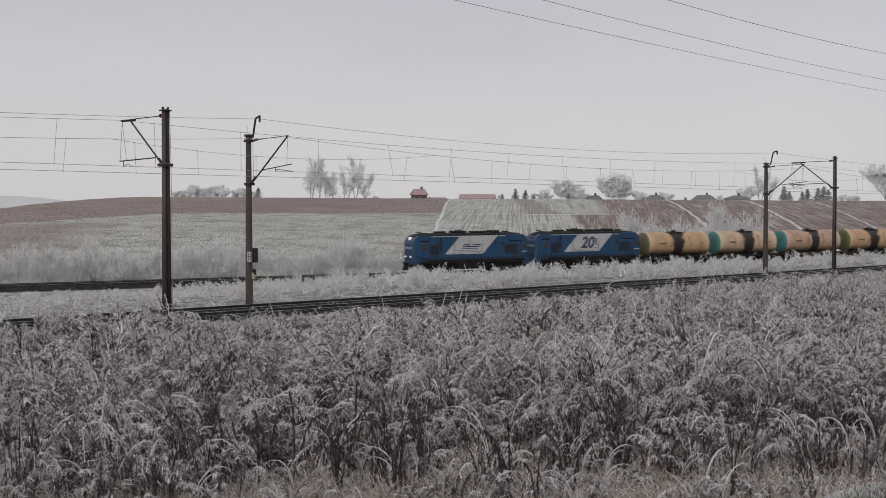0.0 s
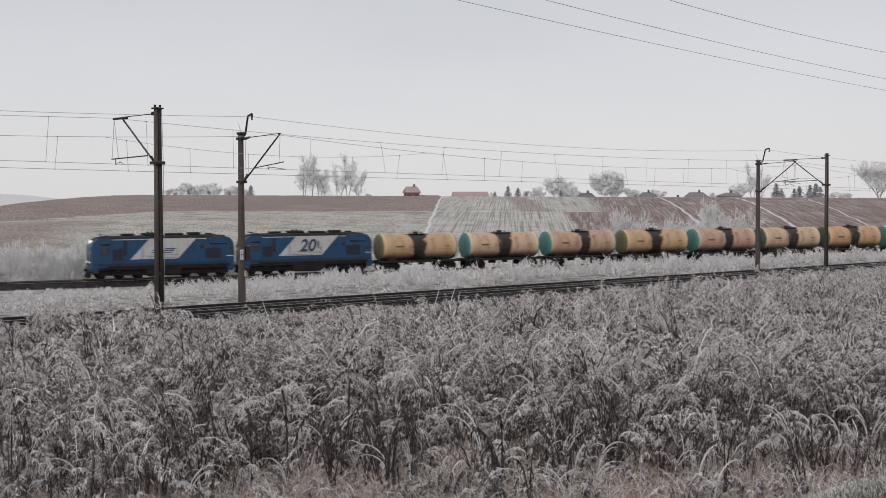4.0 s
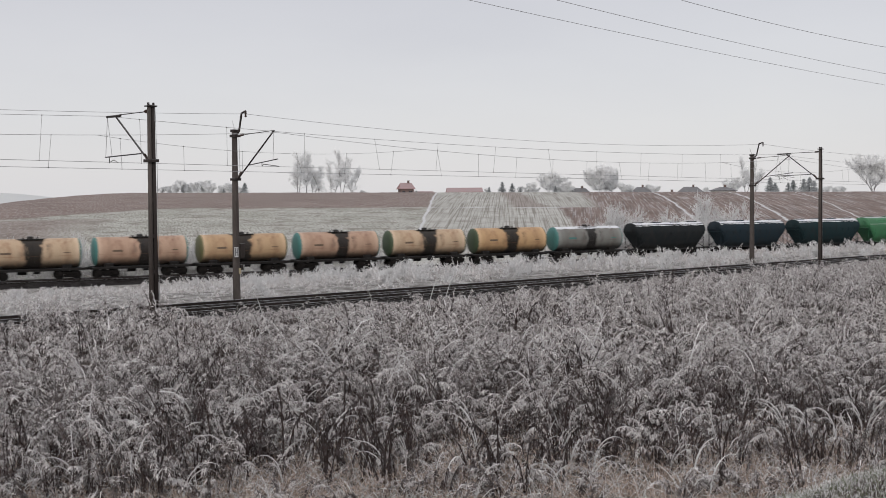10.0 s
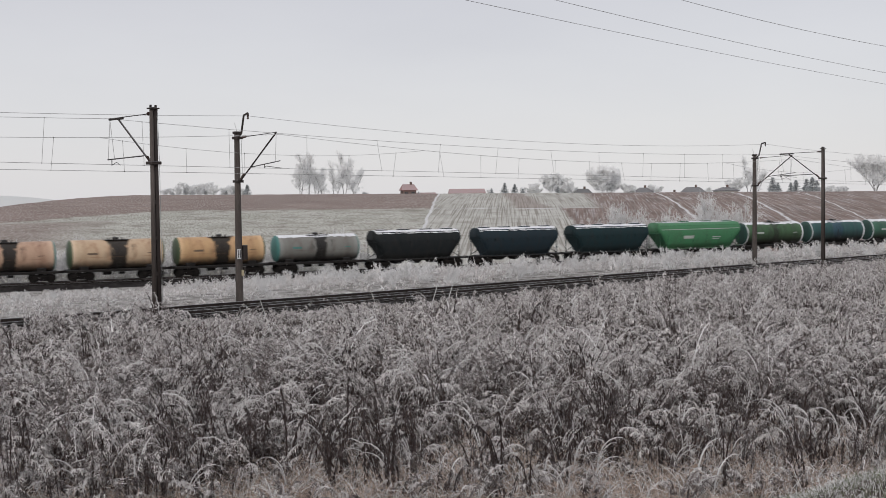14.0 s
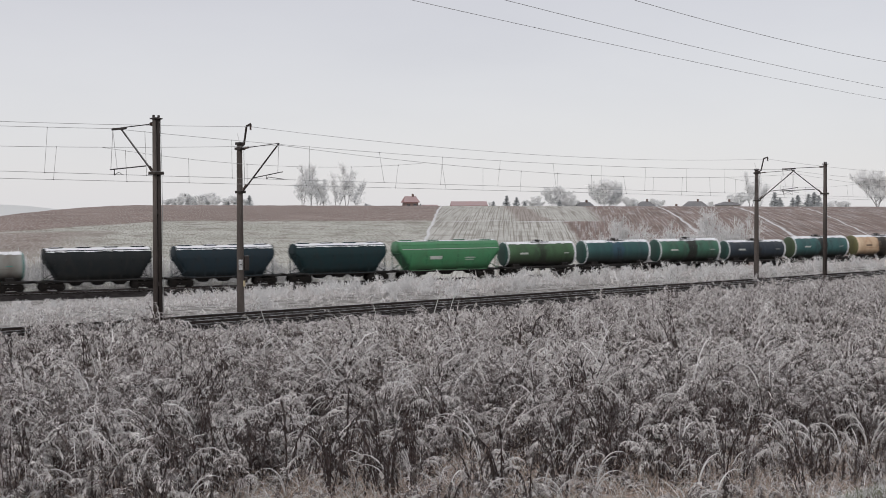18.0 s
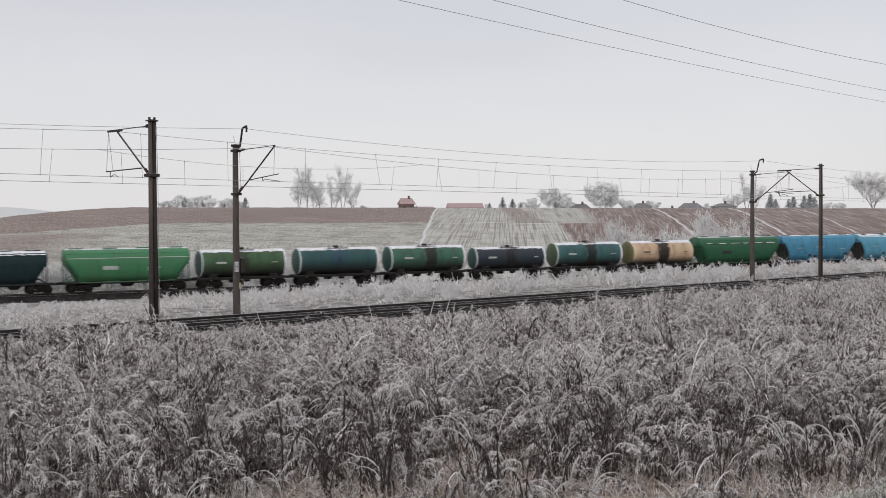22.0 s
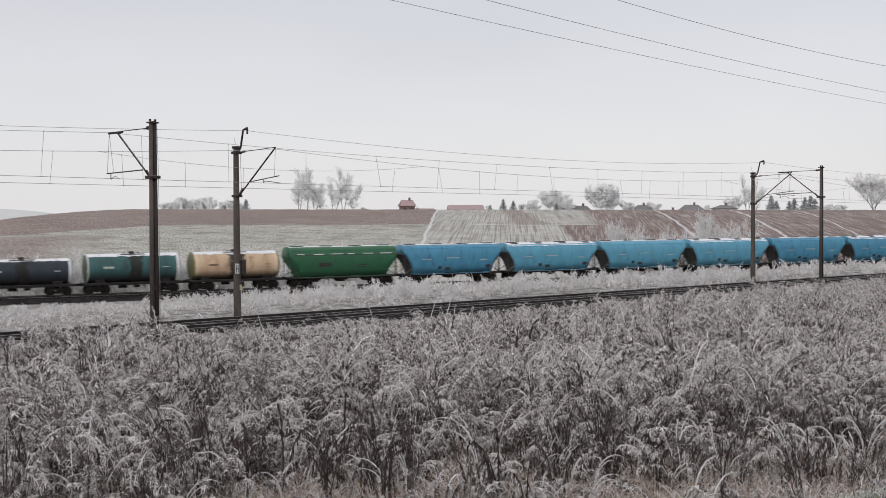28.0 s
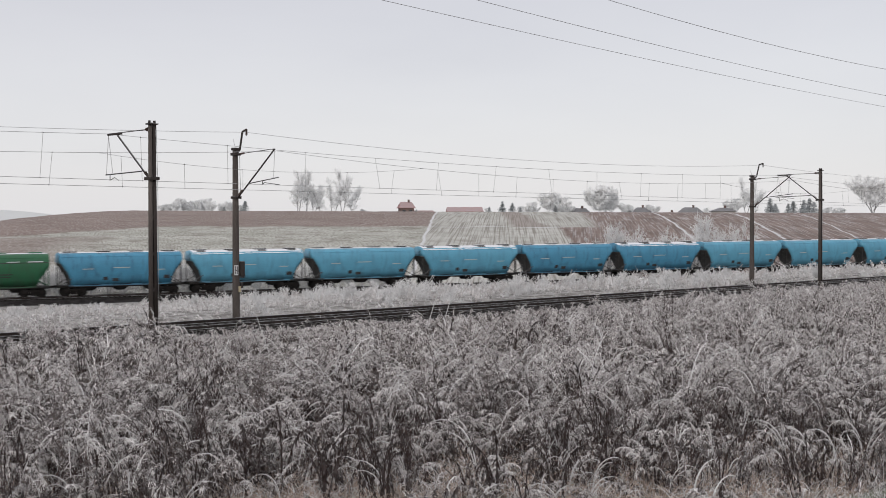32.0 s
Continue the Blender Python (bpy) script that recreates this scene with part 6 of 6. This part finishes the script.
def conifer(seed, height, radius):
    rng = np.random.default_rng(seed)
    wood, fine = Pile(), Pile()
    s = arcs(rng, np.zeros((1, 3)), np.zeros(1), np.zeros(1), np.zeros(1), np.array([height]), 6)
    wood.put(tubes(s, np.array([0.16]), 0.1), 0)
    m = 200
    t = rng.uniform(0.08, 1.0, m) ** 0.9
    p = along(np.repeat(s, m, 0), t)
    ln = 1.35 * radius * (1.02 - t) * rng.uniform(0.7, 1.15, m) + 0.15
    pts = arcs(rng, p, rng.uniform(0, 6.28, m), rng.uniform(1.3, 1.75, m), rng.normal(0.15, 0.2, m), ln, 3)
    fine.put(ribbons(rng, pts, 0.42 * rng.uniform(0.6, 1.2, m)), 0)
    par = np.repeat(pts, 5, 0)
    k = len(par)
    pts2 = arcs(rng, along(par, rng.uniform(0.3, 1.0, k)), rng.uniform(0, 6.28, k), rng.uniform(1.2, 2.2, k), np.zeros(k), 0.4 * rng.uniform(0.5, 1.2, k), 2)
    fine.put(ribbons(rng, pts2, 0.22 * rng.uniform(0.6, 1.2, k)), 0)
    return wood.mesh("trunk", [M_BARK]), fine.mesh("needles", [M_FIR])


# ---- the village and trees behind the crest ----
# roof red muted, the haze of distance put into the colour
M_ROOF_RED = worn("red_tin_roof", (0.30, 0.13, 0.12), (0.24, 0.15, 0.145), 0.6, 0, 0.4, 5, 0.6, 0.2, 0.25)
M_ROOF_DARK = worn("dark_slate_roof", (0.07, 0.066, 0.068), (0.14, 0.138, 0.145), 0.7, 0, 0.4, 5, 0.6, 0.2, 0.15)
M_WALL = worn("plastered_wall", (0.42, 0.40, 0.37), (0.28, 0.25, 0.23), 0.9, 0, 0.3, 4, 0.6, 0.2)
M_BRICK = worn("brick_wall", (0.17, 0.11, 0.095), (0.11, 0.085, 0.08), 0.9, 0, 0.4, 6, 0.6, 0.3)


def house(label, x, y, w, d, wall_h, roof_h, roof_mat, turn=0.0, hip=0.0, wall_mat=None, chimney=True, sink=1.9):
    z = float(ground_z(x, y)) - sink
    root = thing("house", label, "house", pose(x, y, z, 0, 0, turn), "houses of the village")
    wall_mat = wall_mat or M_WALL
    part("wall", boxes(((-w / 2, -d / 2, 0), (w / 2, d / 2, wall_h))), wall_mat, root)
    o = 0.5
    a, b = w / 2 + o, d / 2 + o
    ridge = a - hip * d / 2
    bm = bmesh.new()
    low = [bm.verts.new(p) for p in ((-a, -b, wall_h - 0.05), (a, -b, wall_h - 0.05), (a, b, wall_h - 0.05), (-a, b, wall_h - 0.05))]
    eav = [bm.verts.new(p) for p in ((-a, -b, wall_h + 0.12), (a, -b, wall_h + 0.12), (a, b, wall_h + 0.12), (-a, b, wall_h + 0.12))]
    top = [bm.verts.new((-ridge, 0, wall_h + roof_h)), bm.verts.new((ridge, 0, wall_h + roof_h))]
    bm.faces.new(low[::-1])
    for i in range(4):
        bm.faces.new((low[i], low[(i + 1) % 4], eav[(i + 1) % 4], eav[i]))
    bm.faces.new((eav[0], eav[1], top[1], top[0]))
    bm.faces.new((eav[1], eav[2], top[1]))
    bm.faces.new((eav[2], eav[3], top[0], top[1]))
    bm.faces.new((eav[3], eav[0], top[0]))
    roof = part("roof", bm, roof_mat, root)
    if chimney:
        cx = ridge * 0.45
        part("chimney", boxes(((cx - 0.35, -0.3, wall_h + roof_h * 0.5), (cx + 0.35, 0.3, wall_h + roof_h + 0.7)), ((cx - 0.42, -0.37, wall_h + roof_h + 0.7), (cx + 0.42, 0.37, wall_h + roof_h + 0.82))), M_BRICK, roof)
    n = max(2, int(w / 3.2))
    for i in range(n):
        xx = -w / 2 + w * (i + 0.5) / n
        win = part("window", boxes(((xx - 0.65, -d / 2 - 0.05, wall_h - 1.9), (xx + 0.65, -d / 2 + 0.05, wall_h - 0.55))), wall_mat, root)
        part("pane", boxes(((xx - 0.55, -d / 2 - 0.062, wall_h - 1.8), (xx - 0.04, -d / 2 - 0.04, wall_h - 0.65)), ((xx + 0.04, -d / 2 - 0.062, wall_h - 1.8), (xx + 0.55, -d / 2 - 0.04, wall_h - 0.65))), M_GLASS, win)
    return root


house("village house with a red tin roof and gable", -12.6, 452, 4.8, 5.0, 3.2, 2.2, M_ROOF_RED, 12, 0.35, M_BRICK, sink=1.4)
house("low outbuilding with a red roof", -6.4, 455, 7.2, 5.0, 1.9, 1.0, M_ROOF_RED, 4, 0.3, M_BRICK, False)
house("long low barn with a red tin roof", 8.5, 470, 12.5, 7.0, 1.9, 1.7, M_ROOF_RED, 3, 0.05, M_BRICK, False, 0.9)
house("small dark house among trees", 50.7, 468, 6.0, 5.5, 2.5, 1.8, M_ROOF_DARK, 8, 0.4)
house("house with a dark hipped roof", 73.7, 470, 6.8, 6.5, 2.7, 2.0, M_ROOF_DARK, -6, 0.75)
house("low house with a dark roof", 86.7, 482, 6.5, 5.0, 1.7, 1.5, M_ROOF_DARK, 10, 0.9)
house("house with a dark roof and chimney", 91.6, 468, 8.6, 6.0, 2.6, 2.1, M_ROOF_DARK, -8, 0.8)
house("square pale house with a dark hipped roof", 101.0, 456, 7.4, 6.4, 3.0, 1.3, M_ROOF_DARK, 3, 0.9)

# rime of the far crowns, whitened further to carry the distance haze
M_PALE_TWIG = foliage("hazy_rimed_twig", (0.80, 0.80, 0.80), (0.95, 0.95, 0.95), 0.1)
ROUND_TREES = [(-99.7, 455, 0.62), (-98.7, 462, 0.7), (-94.2, 452, 0.8), (-92.8, 458, 1.0), (-92.1, 466, 0.85), (-87.5, 455, 0.9), (-86.0, 460, 1.0), (-82.1, 452, 0.8), (-79.8, 462, 0.7), (-124.8, 470, 0.5),
               (-121.0, 462, 0.45), (38.5, 455, 1.5), (41.7, 462, 1.35), (43.4, 458, 0.7), (47.1, 466, 0.65), (56.0, 452, 1.75), (58.9, 458, 2.0), (62.3, 466, 1.5), (65.7, 458, 0.8), (68.2, 462, 0.7)]
ROUND_TREES += [(76.6, 470, 0.75), (78.6, 466, 0.6), (28.8, 462, 0.6), (30.8, 455, 0.55), (34.3, 466, 0.6), (16.5, 460, 0.45), (100.1, 480, 0.6), (142.7, 470, 0.6), (144.2, 466, 0.55), (148.5, 472, 0.6),
                (142.0, 476, 0.5), (-29.1, 470, 0.4), (44.6, 452, 0.9), (32.0, 452, 0.8), (107.5, 470, 1.2), (-72.0, 456, 0.6), (-75.5, 454, 0.8)]
TALL_TREES = [(-50.7, 452, 1.0), (-48.5, 458, 1.05), (-43.8, 460, 0.8), (-38.9, 455, 0.85), (-35.0, 452, 1.05), (-32.4, 460, 0.85), (-46.9, 466, 0.75), (113.0, 470, 0.95), (116.8, 476, 0.8)]
FIRS = [(-77.8, 455, 0.45), (-69.8, 452, 0.85), (21.6, 452, 0.85), (25.4, 455, 0.8), (17.2, 458, 0.5), (27.9, 450, 0.45), (118.9, 460, 1.15), (122.3, 466, 0.85), (124.1, 455, 0.8), (126.7, 458, 1.0),
        (131.1, 460, 1.05), (130.9, 452, 1.15), (135.4, 462, 0.95), (40.3, 450, 0.6), (-10.5, 452, 0.35), (-8.9, 450, 0.3)]


def build_far_trees():
    rounds = [woody(41 + i, 5.2, 2.6, 7, 8, 5, 0.04, 0.8, 0.2, 0.22, 0.45, 0.05, 16, M_PALE_TWIG) for i in range(3)]
    talls = [woody(51 + i, 11.5, 4.6, 2, 20, 9, 0.15, 1.0, 0.25, 0.06, 0.16, 0.12, 17, M_PALE_TWIG) for i in range(3)]
    broad = woody(57, 10.5, 7.5, 3, 12, 12, 0.2, 1.2, 0.3, 0.1, 0.4, 0.1, 30, M_PALE_TWIG)
    firs = [conifer(61 + i, 5.2, 2.1) for i in range(2)]
    for i, (x, y, s) in enumerate(ROUND_TREES):
        w, f = rounds[i % 3]
        tree_at(x, y, (("trunk", w), ("crown", f)), "low rounded tree white with rime on the crest", s, "tree", 67.0 * i)
    for i, (x, y, s) in enumerate(TALL_TREES):
        w, f = talls[i % 3]
        tree_at(x, y, (("trunk", w), ("crown", f)), "tall bare tree thick with hoar frost", s * 1.12, "tree", 101.0 * i)
    tree_at(151.5, 446, (("trunk", broad[0]), ("crown", broad[1])), "broad spreading tree white with rime behind the ploughed field", 1.15, "tree", 30.0)
    for i, (x, y, s) in enumerate(FIRS):
        w, f = firs[i % 2]
        tree_at(x, y, (("trunk", w), ("crown", f)), "dark fir tree dusted with frost", s, "fir_tree", 40.0 * i, "fir tree", "firs on the hill crest")


build_far_trees()
z = float(ground_z(-132.7, 470))
mast = thing("utility_pole", "thin dark utility pole on the crest", "utility pole", pose(-132.7, 470, z - 0.2))
part("pole", rod(bmesh.new(), (0, 0, 0), (0, 0, 5.6), 0.16, 0.11), M_CONCRETE, mast)
part("crossbar", boxes(((-0.7, -0.06, 4.9), (0.7, 0.06, 5.02))), M_STEEL, mast)


# ---- single stalks that stand out of the weeds ----
M_DOCK = foliage("curled_dead_leaf", (0.013, 0.0082, 0.0075), (0.075, 0.05, 0.044), 0.1, 1.5)


def stalk_meshes():
    """Dark dock stalks with curled hanging leaves, in four shapes."""
    out = []
    for i in range(5):
        rng = np.random.default_rng(80 + i)
        stem, leaf = Pile(), Pile()
        s = arcs(rng, np.zeros((2, 3)), rng.uniform(0, 6.28, 2), np.abs(rng.normal(0.12, 0.1, 2)), rng.uniform(1.8, 2.9, 2), np.array([1.5, 1.2]) * rng.uniform(0.85, 1.1), 9, 4.5)
        stem.put(tubes(s, np.array([0.016, 0.012]), 0.4), 0)
        src = np.repeat(s, 54, 0)
        m = len(src)
        p = along(src, rng.uniform(0.1, 0.95, m))
        pts = arcs(rng, p, rng.uniform(0, 6.28, m), rng.uniform(2.2, 3.0, m), rng.uniform(0.1, 0.6, m), rng.uniform(0.05, 0.12, m), 3)
        leaf.put(ribbons(rng, pts, rng.uniform(0.02, 0.042, m)), 0)
        out.append((stem.mesh("stem", [M_STEM]), leaf.mesh("leaf_tuft", [M_DOCK])))
    return out


def reed_meshes():
    """Stalks bowed into an arch by the rime on their leaves."""
    out = []
    for i in range(5):
        rng = np.random.default_rng(90 + i)
        stem, leaf = Pile(), Pile()
        s = arcs(rng, np.zeros((2, 3)), np.array([0.0, 0.35]), np.array([0.1, 0.2]), np.array([2.5, 2.2]) * rng.uniform(0.8, 1.2), np.array([1.75, 1.45]), 10, 2.2)
        stem.put(tubes(s, np.array([0.021, 0.017]), 0.6), 0)
        src = np.repeat(s, 40, 0)
        m = len(src)
        t = rng.uniform(0.3, 1.0, m)
        p = along(src, t)
        pts = arcs(rng, p, rng.normal(0, 1.2, m), rng.uniform(1.0, 2.7, m), rng.normal(0.2, 0.3, m), rng.uniform(0.03, 0.14, m) * (0.5 + t), 2)
        leaf.put(ribbons(rng, pts, rng.uniform(0.012, 0.024, m)), 0)
        out.append((stem.mesh("stem", [M_FROST_PALE]), leaf.mesh("leaf_tuft", [M_FROST])))
    return out


DARK_AT = [(-14.6, 42.5), (-20.6, 54.8), (-6.2, 25.8), (-3.0, 23.8), (-2.2, 23.5), (-2.0, 23.8), (-1.5, 23.0), (-1.0, 23.0), (0.3, 49.2), (3.2, 48.2), (3.6, 46.8), (1.0, 23.0), (4.5, 32.2), (5.5, 39.2), (2.0, 23.0),
           (4.0, 34.2), (8.3, 34.0), (8.7, 35.2), (6.7, 45.0), (-3.5, 23.8), (-3.6, 23.2), (4.3, 44.5), (2.8, 48.2), (8.2, 31.0), (0.9, 22.8), (-5.2, 41.5), (-4.5, 23.0)]
REED_AT = [(-10.5, 32.5), (-9.9, 34.8), (-7.4, 31.0), (-6.9, 32.0), (-8.4, 27.0), (-6.9, 23.5), (-4.8, 35.2), (-3.4, 34.2), (-0.7, 35.0), (-3.5, 25.8), (-1.0, 22.8), (-2.9, 45.5), (0.7, 36.2), (-0.2, 34.2), (3.9, 34.2),
           (4.2, 23.5), (4.5, 22.8), (7.1, 26.0), (5.5, 32.0), (-0.7, 24.8), (-2.9, 22.8), (7.3, 47.8), (10.5, 41.5)]


def build_stalks():
    rng = random.Random(12)
    darks, reeds = stalk_meshes(), reed_meshes()
    extra = [(rng.uniform(-0.34, 0.34) * y, y) for y in [rng.uniform(21.5, 40) for _ in range(38)]] + [(rng.uniform(-0.34, 0.34) * y, y) for y in [rng.uniform(21.8, 26) for _ in range(8)]]
    for i, (x, y) in enumerate(DARK_AT + extra):
        st, lf = darks[i % 5]
        planted("dock_stalk", "dark brown dead dock stalk with curled hanging leaves", "weed", (("stem", st), ("leaf_tuft", lf)), pose(x, y, float(ground_z(x, y)) - 0.03, 0, 0, rng.uniform(0, 360)), "dark stalks among the weeds", rng.uniform(0.95, 1.3))
    extra = [(rng.uniform(-0.34, 0.34) * y, y) for y in [rng.uniform(21, 44) for _ in range(85)]] + [(rng.uniform(-9.4, -5.0), rng.uniform(24.5, 29.0)) for _ in range(16)]
    for i, (x, y) in enumerate(REED_AT + extra):
        st, lf = reeds[i % 5]
        planted("bowed_weed", "tall weed bowed into an arch by white rime", "weed", (("stem", st), ("leaf_tuft", lf)), pose(x, y, float(ground_z(x, y)) - 0.03, 0, 0, rng.choice((rng.uniform(-40, 40), rng.uniform(140, 220)))), "rimed weeds bowed over", rng.uniform(0.75, 1.1) * (0.72 if y < 24.5 else 1.0))
    for i, (x, y, tilt) in enumerate(((-0.75, 57.5, 14), (-0.1, 57.2, 16), (-6.0, 45.5, -22))):
        root = thing("bare_stick", "pale bare stick standing askew in the weeds", "stick", pose(x, y, float(ground_z(x, y)) - 0.1, 0, tilt, 20 * i), "pale sticks by the line")
        bm = rod(bmesh.new(), (0, 0, 0), (0, 0, 1.0), 0.022, 0.018)
        rod(bm, (0, 0, 0.95), (0.05, 0.02, 2.1), 0.018, 0.01)
        part("stick", bm, M_FROST_PALE, root)


build_stalks()


motions()
